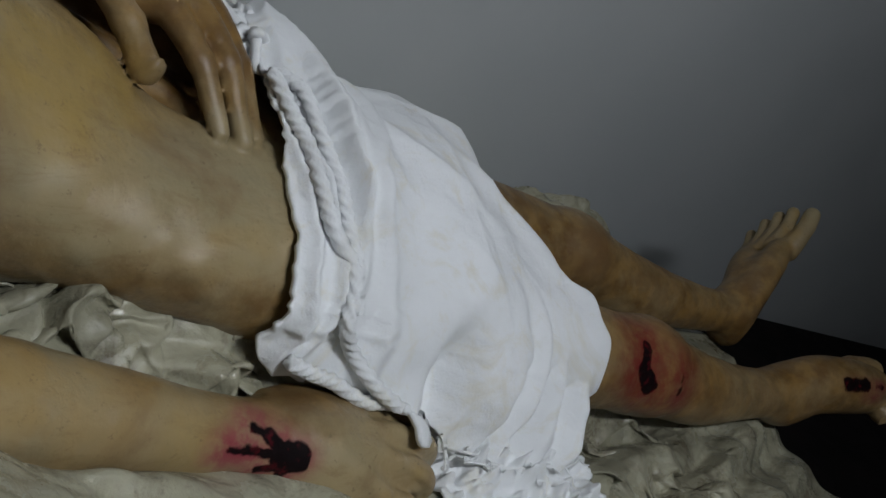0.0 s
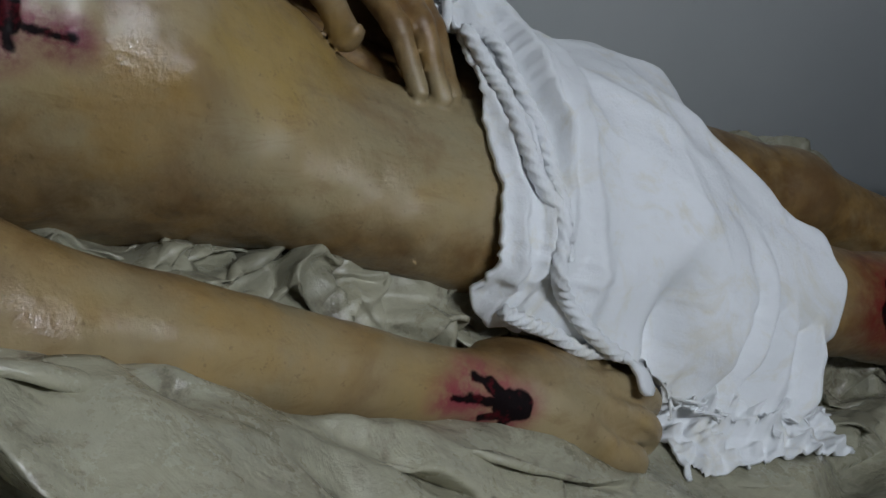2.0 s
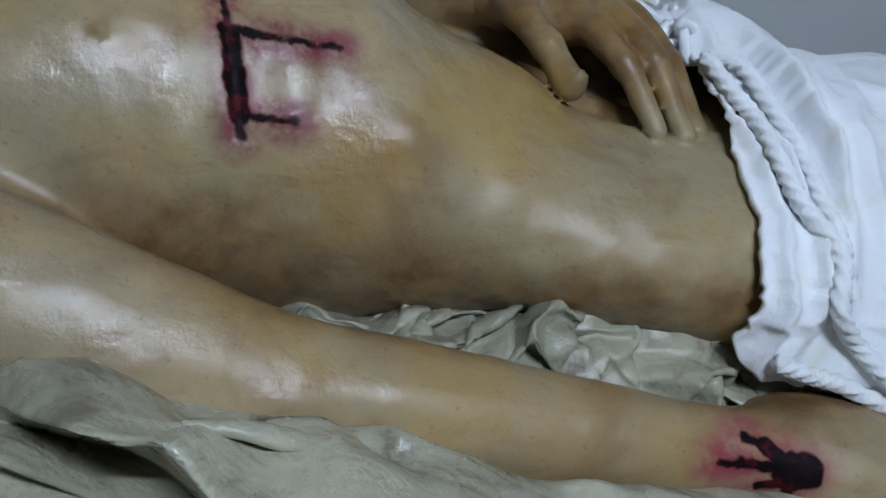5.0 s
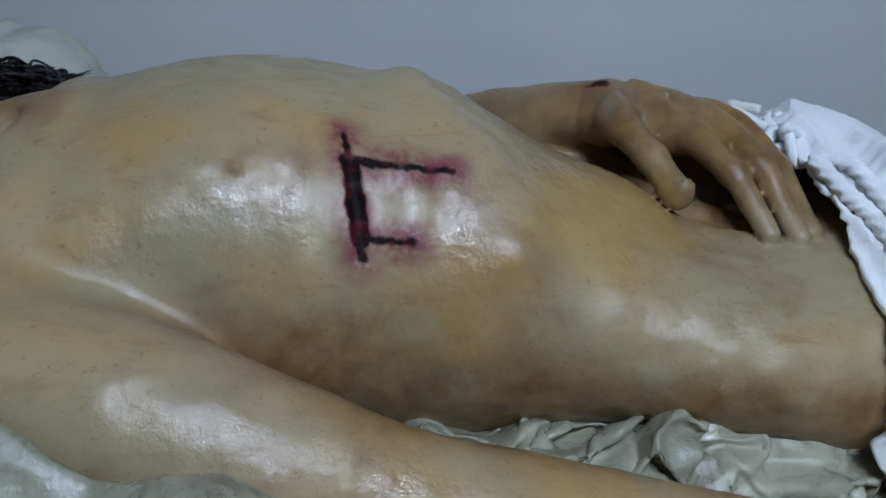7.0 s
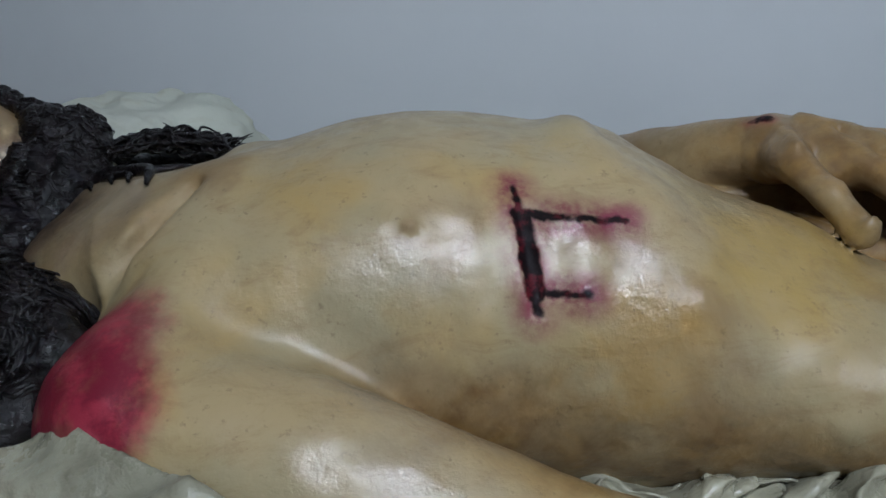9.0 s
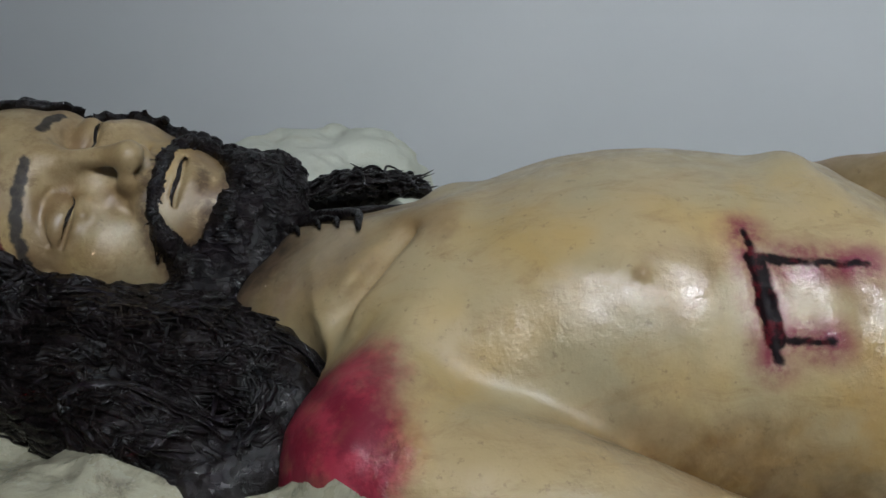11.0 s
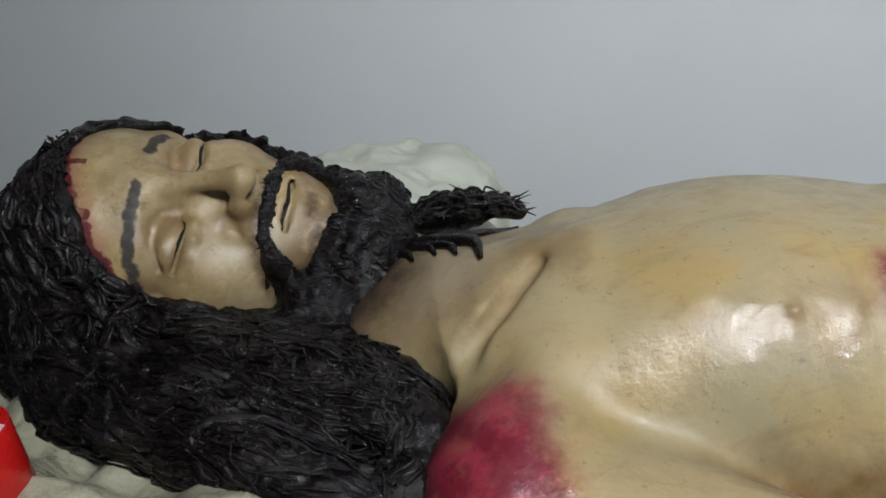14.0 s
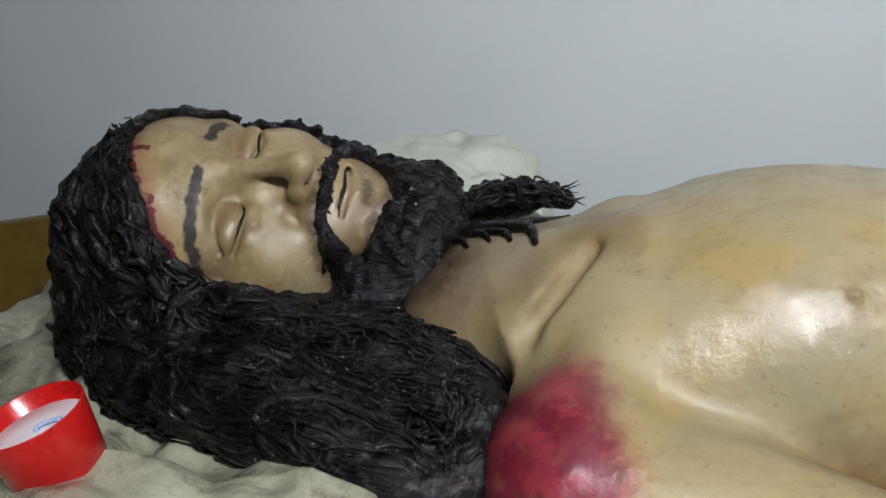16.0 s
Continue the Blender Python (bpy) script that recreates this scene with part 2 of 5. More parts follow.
            brow = t.ramp(d2, 0.0062, 0.0034, 0.0, 0.96)
            brows = brow if brows is None else t.math("MAXIMUM", brows, brow)
            c = t.mix(brow, c, t.mix(t.ramp(hairs, 0.42, 0.62), (0.010, 0.008, 0.007), (0.034, 0.027, 0.021)))
        # brown stubble painted round the beard, the moustache and below the lip
        whisk = t.noise(210, 5, 0.7)
        for line, w, k in ((((-0.262, 0.607, 0.340), (-0.266, 0.598, 0.370), (-0.266, 0.601, 0.393), (-0.263, 0.609, 0.414), (-0.258, 0.634, 0.430)), 0.010, 0.80),
                           (((-0.251, 0.606, 0.361), (-0.236, 0.618, 0.357), (-0.221, 0.622, 0.385), (-0.210, 0.638, 0.398), (-0.212, 0.660, 0.408)), 0.011, 0.85), (((-0.226, 0.626, 0.402), (-0.226, 0.640, 0.412)), 0.009, 0.7)):
            d2 = None
            for a, b in zip(line, line[1:]):
                g = t.segment(wob, a, b)
                d2 = g if d2 is None else t.math("MINIMUM", d2, g)
            c = t.mix(t.math("MULTIPLY", t.ramp(d2, w, w * 0.25), t.ramp(whisk, 0.36, 0.58, 0.25, k)), c, (0.050, 0.026, 0.012))
        dull = t.math("MAXIMUM", t.math("MAXIMUM", throat, 0.25), brows)
    else:
        dull = t.math("MAXIMUM", throat, t.ramp(t.vec("DISTANCE", t.co, (-0.045, 0.540, 0.340)), 0.085, 0.040))
    # thicker varnish
    gloss = None
    for q, r in (((-0.280, 0.597, 0.385), 0.018), ((-0.338, 0.575, 0.405), 0.012)) if face else (((0.40, 0.468, 0.212), 0.060), ((0.10, 0.39, 0.235), 0.075), ((0.19, 0.365, 0.190), 0.055), ((0.25, 0.362, 0.168), 0.022), ((0.10, 0.485, 0.315), 0.075), ((0.22, 0.497, 0.300), 0.05), ((0.60, 0.375, 0.085), 0.04), ((-0.08, 0.42, 0.28), 0.05)):
        g = t.ramp(t.math("ADD", t.vec("DISTANCE", t.co, q), t.math("MULTIPLY", t.math("SUBTRACT", stroke, 0.5), 0.06)), r, r * 0.4)
        gloss = g if gloss is None else t.math("MAXIMUM", gloss, g)
    rough = t.math("ADD", t.ramp(t.noise(30, 5, 0.6), 0.3, 0.7, 0.36, 0.52), t.math("MULTIPLY", t.math("MAXIMUM", dull, halo_all or 0.0), 0.22))
    n = t.bump(t.noise(13, 4, 0.5), 0.5, 0.0050)
    n = t.bump(stroke, 0.36, 0.0030, n)
    n = t.bump(t.math("MULTIPLY", t.noise(150, 4, 0.6, 0.2), t.ramp(t.noise(20, 3), 0.50, 0.66)), 0.30, 0.0020, n)
    n = t.bump(t.noise(75, 6, 0.68), 0.32, 0.0024, n)
    wet = t.bump(t.noise(46, 7, 0.66, 0.5, t.vec("MULTIPLY", t.co, (1.25, 0.8, 0.8))), 0.50, 0.0042, n)
    if not face:
        t.put(t.bsdf.inputs["Specular IOR Level"], t.ramp(halo_all, 0.0, 1.0, 0.36, 0.12))
    return t.done(c, rough, n, spec=0.5 if face else None, coat=(t.math("MULTIPLY", t.math("MULTIPLY", t.ramp(t.noise(42, 6, 0.75), 0.40, 0.56, 0.25, 1.0), t.ramp(gloss, 0.0, 1.0, 0.45, 1.0)), t.math("SUBTRACT", 1.0, t.math("MAXIMUM", dull, t.math("MULTIPLY", halo_all or 0.0, 0.85)))), t.ramp(t.noise(60, 5, 0.7), 0.35, 0.65, 0.06, 0.18), wet))


def nt_noise_colour(self, scale):
    n = self.nt.nodes.new("ShaderNodeTexNoise")
    self.put(n.inputs["Vector"], self.co)
    n.inputs["Scale"].default_value, n.inputs["Detail"].default_value = scale, 4
    return n.outputs["Color"]


Tree.nt_noise_colour = nt_noise_colour


def hair_material():
    t = Tree("dark_modelled_hair")
    c = t.mix(t.ramp(t.noise(60, 5), 0.4, 0.7), (0.0022, 0.0016, 0.0017), (0.0100, 0.0072, 0.0074))
    n = t.bump(t.noise(170, 5, 0.7, 0.5), 0.8, 0.0026)
    return t.done(c, t.ramp(t.noise(70, 4), 0.35, 0.65, 0.15, 0.36), n, spec=0.36)


def cloth_material(name, base, dark, stain, rough=0.75, weave=1.0, varnish=0.0, soil=0.6):
    t = Tree(name)
    c = t.mix(t.ramp(t.noise(6, 5, 0.6, 0.5), 0.35, 0.7), base, dark)
    c = t.mix(t.ramp(t.noise(19, 6, 0.7, 0.8), 0.52, 0.72, 0.0, soil), c, stain)
    c = t.mix(t.ramp(t.noise(8, 6, 0.7, 0.8, t.vec("ADD", t.co, (4, 2, 9))), 0.54, 0.70, 0.0, soil), c, stain)
    c = t.mix(t.ramp(t.noise(120, 5), 0.35, 0.7, 0.0, 0.2), c, dark)
    n = t.bump(t.noise(24, 5, 0.6, 0.8), 0.25 + 0.6 * varnish, 0.007)
    if varnish:
        n = t.bump(t.noise(20, 2, 0.5, 0.8, t.vec("MULTIPLY", t.co, (0.55, 1.3, 1.2))), 0.50, 0.010, n)
        n = t.bump(t.voronoi(30, co=t.vec("ADD", t.co, t.vec("SCALE", t.nt_noise_colour(22), scale=0.05))), 0.35, 0.004, n)
    n = t.bump(t.noise(60, 6, 0.62), 0.38, 0.004, n)
    n = t.bump(t.noise(420, 4, 0.7), 0.35 * weave, 0.0010, n)
    r = t.ramp(t.noise(16, 6, 0.7), 0.44, 0.60, rough, rough - varnish)
    coat = (t.ramp(t.noise(13, 5, 0.65, 0.5, t.vec("ADD", t.co, (5, 5, 5))), 0.42, 0.62, 0.0, 0.9), t.ramp(t.noise(40, 4), 0.35, 0.65, 0.12, 0.30), n) if varnish else None
    return t.done(c, r, n, spec=0.35 + 0.6 * varnish, coat=coat)


def plain_material(name, a, b, scale, rough, spec=0.5, bump=0.0):
    t = Tree(name)
    c = t.mix(t.ramp(t.noise(scale, 5), 0.35, 0.7), a, b)
    n = t.bump(t.noise(scale * 6, 5), 0.3, bump) if bump else None
    return t.done(c, t.ramp(t.noise(scale * 2, 3), 0.3, 0.7, rough - 0.06, rough + 0.06), n, spec=spec)


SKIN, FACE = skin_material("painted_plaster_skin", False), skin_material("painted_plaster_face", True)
HAIR = hair_material()
SHEET = cloth_material("stiff_cream_sheet", (0.400, 0.380, 0.272), (0.235, 0.225, 0.160), (0.085, 0.062, 0.038), 0.50, 1.0, 0.34, 0.85)
WHITE = cloth_material("white_cotton", (0.84, 0.855, 0.865), (0.78, 0.795, 0.805), (0.70, 0.650, 0.500), 0.85, 1.6, 0.0, 0.5)
PILLOW = cloth_material("greenish_white_pillowcase", (0.55, 0.56, 0.47), (0.46, 0.48, 0.40), (0.42, 0.40, 0.29), 0.8, 0.8)
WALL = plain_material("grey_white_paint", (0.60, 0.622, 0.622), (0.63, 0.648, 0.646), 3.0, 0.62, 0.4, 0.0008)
# grey of the unseen walls and ceiling, kept dark to cut bounced light
DIM = plain_material("low_bounce_grey", (0.10, 0.10, 0.10), (0.125, 0.125, 0.123), 3.0, 0.65, 0.3, 0.0008)
DARK = plain_material("black_stained_wood", (0.007, 0.006, 0.006), (0.014, 0.011, 0.010), 9.0, 0.75, 0.12, 0.001)
BROWN = plain_material("varnished_brown_board", (0.20, 0.125, 0.025), (0.155, 0.092, 0.018), 14.0, 0.45, 0.4, 0.0006)
# dark red of the shade line at the sheet's end
EDGE_SHADE = plain_material("dark_red_edge_shade", (0.10, 0.018, 0.012), (0.06, 0.012, 0.010), 40.0, 0.6)
RED = plain_material("red_plastic", (0.58, 0.010, 0.008), (0.52, 0.008, 0.008), 12.0, 0.28)
RED.node_tree.nodes["Principled BSDF"].inputs["Transmission Weight"].default_value = 0.15
WAX = plain_material("white_wax", (0.82, 0.78, 0.78), (0.78, 0.74, 0.75), 20.0, 0.5)
WICK = plain_material("pale_blue_wick", (0.30, 0.40, 0.66), (0.42, 0.50, 0.70), 90.0, 0.8)
FLOOR = plain_material("dark_floor", (0.05, 0.045, 0.04), (0.07, 0.06, 0.055), 5.0, 0.5)
GLOW = bpy.data.materials.new("glowing_tube")
GLOW.use_nodes = True
glow = GLOW.node_tree.nodes["Principled BSDF"]
glow.inputs["Emission Color"].default_value = (0.94, 0.97, 1.0, 1)
glow.inputs["Emission Strength"].default_value = LAMP_GLOW
LAMPMAT = plain_material("white_lamp_housing", (0.75, 0.75, 0.75), (0.7, 0.7, 0.7), 5.0, 0.5)

# ---- mesh helpers ----


def noise2(x, y, seed=0):
    """Smooth noise on arrays, about -1 to 1."""
    return noise3(x, y, np.full_like(x, 0.37 + 11.3 * seed))


def lattice(i, j, k):
    n = (i.astype(np.int64) * 374761393 + j.astype(np.int64) * 668265263 + k.astype(np.int64) * 2147483647) & 0xFFFFFFFF
    n = ((n ^ (n >> 13)) * 1274126177) & 0xFFFFFFFF
    return ((n ^ (n >> 16)) & 0xFFFF) / 32767.5 - 1.0


def noise3(x, y, z):
    i, j, k = np.floor(x), np.floor(y), np.floor(z)
    u, v, w = x - i, y - j, z - k
    u, v, w = (a * a * a * (a * (6 * a - 15) + 10) for a in (u, v, w))
    out = 0.0
    for a in (0, 1):
        for b in (0, 1):
            for c in (0, 1):
                out = out + lattice(i + a, j + b, k + c) * (u if a else 1 - u) * (v if b else 1 - v) * (w if c else 1 - w)
    return out


def cells2(x, y, seed=0):
    """Distance to the nearest border between scattered cells."""
    i, j = np.floor(x), np.floor(y)
    f1, f2 = np.full(x.shape, 9.0), np.full(x.shape, 9.0)
    for a in (-1, 0, 1):
        for b in (-1, 0, 1):
            s = np.full_like(x, seed * 7.0)
            px = i + a + 0.5 + 0.45 * lattice(i + a, j + b, s)
            py = j + b + 0.5 + 0.45 * lattice(i + a, j + b, s + 3)
            d = np.hypot(px - x, py - y)
            f2 = np.minimum(f2, np.maximum(f1, d))
            f1 = np.minimum(f1, d)
    return f2 - f1


def mesh_object(name, verts, faces, material, parent=None, smooth=True):
    me = bpy.data.meshes.new(name)
    me.from_pydata([tuple(v) for v in verts], [], [tuple(f) for f in faces])
    for m in material if isinstance(material, (list, tuple)) else [material]:
        me.materials.append(m)
    me.polygons.foreach_set("use_smooth", [smooth] * len(me.polygons))
    me.update()
    ob = new(name, me)
    ob.parent = parent
    return ob


def part(name, bm, material, parent=None, label="", smooth=True):
    me = bpy.data.meshes.new(name)
    bm.to_mesh(me)
    bm.free()
    me.materials.append(material)
    me.polygons.foreach_set("use_smooth", [smooth] * len(me.polygons))
    ob = new(name, me)
    ob.parent = parent
    return tagged(ob, label)


def box(lo, hi, bevel=0.0):
    bm = bmesh.new()
    bmesh.ops.create_cube(bm, size=1)
    for v in bm.verts:
        v.co = Vector([(a + b) / 2 + c * (b - a) for a, b, c in zip(lo, hi, v.co)])
    if bevel:
        bmesh.ops.bevel(bm, geom=bm.edges[:], offset=bevel, segments=2, profile=0.5, affect="EDGES")
    return bm


def revolve(profile, n=64):
    """A body of revolution about z; the profile's radii and heights."""
    bm = bmesh.new()
    rings = [[bm.verts.new((r * math.cos(2 * math.pi * k / n), r * math.sin(2 * math.pi * k / n), z)) for k in range(n)] if r > 0 else [bm.verts.new((0, 0, z))] for r, z in profile]
    for a, b in zip(rings, rings[1:]):
        for k in range(n):
            q = [a[k % len(a)], a[(k + 1) % len(a)], b[(k + 1) % len(b)], b[k % len(b)]]
            q = list(dict.fromkeys(q))
            if len(q) > 2:
                bm.faces.new(q)
    bmesh.ops.recalc_face_normals(bm, faces=bm.faces)
    return bm


def tube(points, radii, sides=8, twist=0.0, lobes=0, depth=0.0):
    """Vertices and faces of a tube along points; with lobes it is a twisted cord."""
    p = np.asarray(points, float)
    tan = np.gradient(p, axis=0)
    tan /= np.linalg.norm(tan, axis=1)[:, None] + 1e-9
    ref = np.array([0.0, 0.0, 1.0]) if abs(tan[0][2]) < 0.9 else np.array([0.0, 1.0, 0.0])
    verts, n = [], len(p)
    side = np.cross(tan[0], ref)
    for i in range(n):
        side = side - tan[i] * (side @ tan[i])
        side /= np.linalg.norm(side) + 1e-9
        up = np.cross(tan[i], side)
        for k in range(sides):
            a = 2 * math.pi * k / sides
            r = radii[i] * (1 + (depth * (abs(math.sin(lobes / 2 * (a + twist * i))) - 0.6) if lobes else 0.0))
            verts.append(p[i] + r * (math.cos(a) * side + math.sin(a) * up))
    faces = [(i * sides + k, i * sides + (k + 1) % sides, (i + 1) * sides + (k + 1) % sides, (i + 1) * sides + k) for i in range(n - 1) for k in range(sides)]
    faces += [tuple(range(sides))[::-1], tuple((n - 1) * sides + k for k in range(sides))]
    return np.array(verts), faces


def spline(points, n):
    """A smooth line of n places through the points."""
    p = np.asarray(points, float)
    p = np.vstack([2 * p[0] - p[1], p, 2 * p[-1] - p[-2]])
    out = []
    for s in np.linspace(0, len(p) - 3 - 1e-6, n):
        i, u = int(s), s - int(s)
        a, b, c, d = p[i:i + 4]
        out.append(0.5 * (2 * b + (c - a) * u + (2 * a - 5 * b + 4 * c - d) * u * u + (3 * b - a - 3 * c + d) * u ** 3))
    return np.array(out)


# ---- sculpting: smooth solids on a lattice ----


class Clay:
    def __init__(self, lo, hi, h, turn=None, at=(0, 0, 0)):
        self.lo, self.h = np.array(lo, float), h
        self.n = np.ceil((np.array(hi) - self.lo) / h).astype(int) + 1
        self.f = np.full(self.n, 0.06, np.float32)
        self.turn, self.at = turn, np.array(at, float)

    def region(self, lo, hi):
        a = np.clip(np.floor((np.array(lo) - self.lo) / self.h).astype(int), 0, self.n)
        b = np.clip(np.ceil((np.array(hi) - self.lo) / self.h).astype(int) + 1, 0, self.n)
        if (b <= a).any():
            return None
        ax = [(self.lo[i] + self.h * np.arange(a[i], b[i])).astype(np.float32) for i in range(3)]
        return tuple(slice(a[i], b[i]) for i in range(3)), ax[0][:, None, None], ax[1][None, :, None], ax[2][None, None, :]

    def blend(self, sl, d, k, carve=False):
        a = self.f[sl]
        d = d.astype(np.float32)
        if carve:
            a, d = -a, d
        m = np.clip(0.5 + 0.5 * (d - a) / k, 0, 1)
        r = d * (1 - m) + a * m - k * m * (1 - m)
        self.f[sl] = -r if carve else r

    def add(self, lo, hi, fn, k=0.015, carve=False):
        pad = k * 1.5 + 3 * self.h
        r = self.region(np.array(lo) - pad, np.array(hi) + pad)
        if r:
            self.blend(r[0], fn(*r[1:]), k, carve)

    def cone(self, a, b, ra, rb, k=0.015, carve=False):
        a, b = np.array(a, float), np.array(b, float)
        d, m = b - a, max(ra, rb)

        def fn(x, y, z):
            t = np.clip(((x - a[0]) * d[0] + (y - a[1]) * d[1] + (z - a[2]) * d[2]) / (d @ d), 0, 1)
            return np.sqrt((x - a[0] - t * d[0]) ** 2 + (y - a[1] - t * d[1]) ** 2 + (z - a[2] - t * d[2]) ** 2) - (ra + (rb - ra) * t)
        self.add(np.minimum(a, b) - m, np.maximum(a, b) + m, fn, k, carve)

    def chain(self, pts, k=0.015, carve=False):
        """One limb out of cones that share their joints, blended once."""
        if len(pts) > 2:
            pts = spline([p for p in pts], 5 * (len(pts) - 1) + 1)
        pts = np.array(pts, float)
        r = pts[:, 3].max()

        def fn(x, y, z):
            out = None
            for p, q in zip(pts, pts[1:]):
                a, d = p[:3], q[:3] - p[:3]
                t = np.clip(((x - a[0]) * d[0] + (y - a[1]) * d[1] + (z - a[2]) * d[2]) / (d @ d + 1e-12), 0, 1)
                g = np.sqrt((x - a[0] - t * d[0]) ** 2 + (y - a[1] - t * d[1]) ** 2 + (z - a[2] - t * d[2]) ** 2) - (p[3] + (q[3] - p[3]) * t)
                out = g if out is None else np.minimum(out, g)
            return out
        self.add(pts[:, :3].min(0) - r, pts[:, :3].max(0) + r, fn, k, carve)

    def egg(self, c, s, k=0.015, carve=False, turn=None):
        c, s = np.array(c, float), np.array(s, float)
        m = np.eye(3) if turn is None else np.array(turn)

        def fn(x, y, z):
            q = [m[i][0] * (x - c[0]) + m[i][1] * (y - c[1]) + m[i][2] * (z - c[2]) for i in range(3)]
            g = np.sqrt(sum((q[i] / s[i]) ** 2 for i in range(3)))
            return (g - 1) * s.min() * (0.5 + 0.5 * g / np.maximum(g, 1e-6))
        r = s if turn is None else np.full(3, s.max())
        self.add(c - r, c + r, fn, k, carve)

    def ripple(self, scale, depth, lo=None, hi=None):
        r = self.region(self.lo if lo is None else lo, self.lo + self.h * self.n if hi is None else hi)
        sl, x, y, z = r
        near = np.abs(self.f[sl]) < 0.03
        X, Y, Z = (np.broadcast_to(a, near.shape)[near] for a in (x, y, z))
        self.f[sl][near] += (depth * noise3(X * scale, Y * scale, Z * scale)).astype(np.float32)

    def sample(self, p):
        q = (np.asarray(p, float) - self.lo) / self.h
        i = np.clip(np.floor(q).astype(int), 0, self.n - 2)
        u = np.clip(q - i, 0, 1)
        out = 0
        for a in (0, 1):
            for b in (0, 1):
                for c in (0, 1):
                    w = (u[:, 0] if a else 1 - u[:, 0]) * (u[:, 1] if b else 1 - u[:, 1]) * (u[:, 2] if c else 1 - u[:, 2])
                    out = out + w * self.f[i[:, 0] + a, i[:, 1] + b, i[:, 2] + c]
        return out

    def gradient(self, p):
        e = np.eye(3) * self.h
        g = np.stack([self.sample(p + e[i]) - self.sample(p - e[i]) for i in range(3)], 1)
        return g / (np.linalg.norm(g, axis=1)[:, None] + 1e-9)

    def settle(self, p, lift=0.0, rounds=6):
        p = np.asarray(p, float).copy()
        for _ in range(rounds):
            p -= self.gradient(p) * np.clip(self.sample(p) - lift, -0.02, 0.02)[:, None]
        return p

    def surface(self):
        f = self.f
        inside = f < 0
        n = np.array(f.shape) - 1
        count = np.zeros(n, np.uint8)
        for a in (0, 1):
            for b in (0, 1):
                for c in (0, 1):
                    count += inside[a:a + n[0], b:b + n[1], c:c + n[2]]
        idx = np.argwhere((count > 0) & (count < 8))
        acc, num = np.zeros((len(idx), 3)), np.zeros(len(idx))
        corners = [(a, b, c) for a in (0, 1) for b in (0, 1) for c in (0, 1)]
        val = {c: f[idx[:, 0] + c[0], idx[:, 1] + c[1], idx[:, 2] + c[2]] for c in corners}
        for c in corners:
            for ax in range(3):
                if c[ax] == 0:
                    e = list(c)
                    e[ax] = 1
                    a, b = val[c], val[tuple(e)]
                    cross = (a < 0) != (b < 0)
                    t = np.where(cross, a / np.where(cross, a - b, 1), 0)
                    q = np.tile(np.array(c, float), (len(idx), 1))
                    q[:, ax] += t
                    acc += q * cross[:, None]
                    num += cross
        verts = self.lo + self.h * (idx + acc / num[:, None])
        ids = np.full(n, -1, np.int64)
        ids[tuple(idx.T)] = np.arange(len(idx))
        faces = []
        for ax in range(3):
            o1, o2 = [(1, 2), (2, 0), (0, 1)][ax]
            s0, s1 = [slice(None)] * 3, [slice(None)] * 3
            s0[ax], s1[ax] = slice(0, -1), slice(1, None)
            a, b = inside[tuple(s0)], inside[tuple(s1)]
            e = np.argwhere(a != b)
            e = e[(e[:, o1] > 0) & (e[:, o2] > 0) & (e[:, o1] < n[o1]) & (e[:, o2] < n[o2])]
            flip = ~a[tuple(e.T)]
            d1, d2 = np.zeros(3, int), np.zeros(3, int)
            d1[o1], d2[o2] = 1, 1
            q = np.stack([ids[tuple((e - d1 - d2).T)], ids[tuple((e - d2).T)], ids[tuple(e.T)], ids[tuple((e - d1).T)]], 1)
            q[flip] = q[flip][:, ::-1]
            faces.append(q)
        faces = np.vstack(faces)
        faces = faces[(faces >= 0).all(1)]
        if self.turn is not None:
            verts = HEAD_SIZE * verts @ np.array(self.turn) + self.at
        return verts, faces


def joined(chunks):
    """One set of vertices, faces and material numbers out of several (vertices, faces, material)."""
    vs, fs, ms, base = [], [], [], 0
    for v, f, m in chunks:
        vs.append(np.asarray(v))
        fs += [tuple(int(i) + base for i in q) for q in f]
        ms += [m] * len(f)
        base += len(v)
    return np.vstack(vs), fs, ms


# ---- room ----
def wall_y(x):
    return WALL_Y - WALL_SLOPE * x


WALL_Y, WALL_SLOPE = 1.20, 0.06
FLOOR_Z, SHELF_Z, CEIL_Z = -1.0, -0.34, 1.365
ob = part("floor", box((-2.6, -2.4, FLOOR_Z - 0.1), (4.4, 2.2, FLOOR_Z)), FLOOR, smooth=False)
tagged(ob, "dark floor of the room", "floor", kind="structure")
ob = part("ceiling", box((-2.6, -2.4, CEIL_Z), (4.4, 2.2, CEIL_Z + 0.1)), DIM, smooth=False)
tagged(ob, "unseen dark grey ceiling, kept dark to limit bounce", "ceiling", kind="structure")
bm = box((-2.6, 0.0, FLOOR_Z), (4.4, 0.12, CEIL_Z))
for v in bm.verts:
    v.co.y += wall_y(v.co.x)
tagged(part("wall_north", bm, WALL, smooth=False), "plain grey-white painted wall behind the figure", "wall", kind="structure")
# walls out of view, added to close the room and limit bounce
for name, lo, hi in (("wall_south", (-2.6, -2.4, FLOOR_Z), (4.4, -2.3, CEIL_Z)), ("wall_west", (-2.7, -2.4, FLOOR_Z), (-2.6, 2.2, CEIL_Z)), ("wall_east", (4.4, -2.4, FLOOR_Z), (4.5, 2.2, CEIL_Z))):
    tagged(part(name, box(lo, hi), DIM, smooth=False), "unseen dark grey wall, kept dark to limit bounce", "wall", kind="structure")

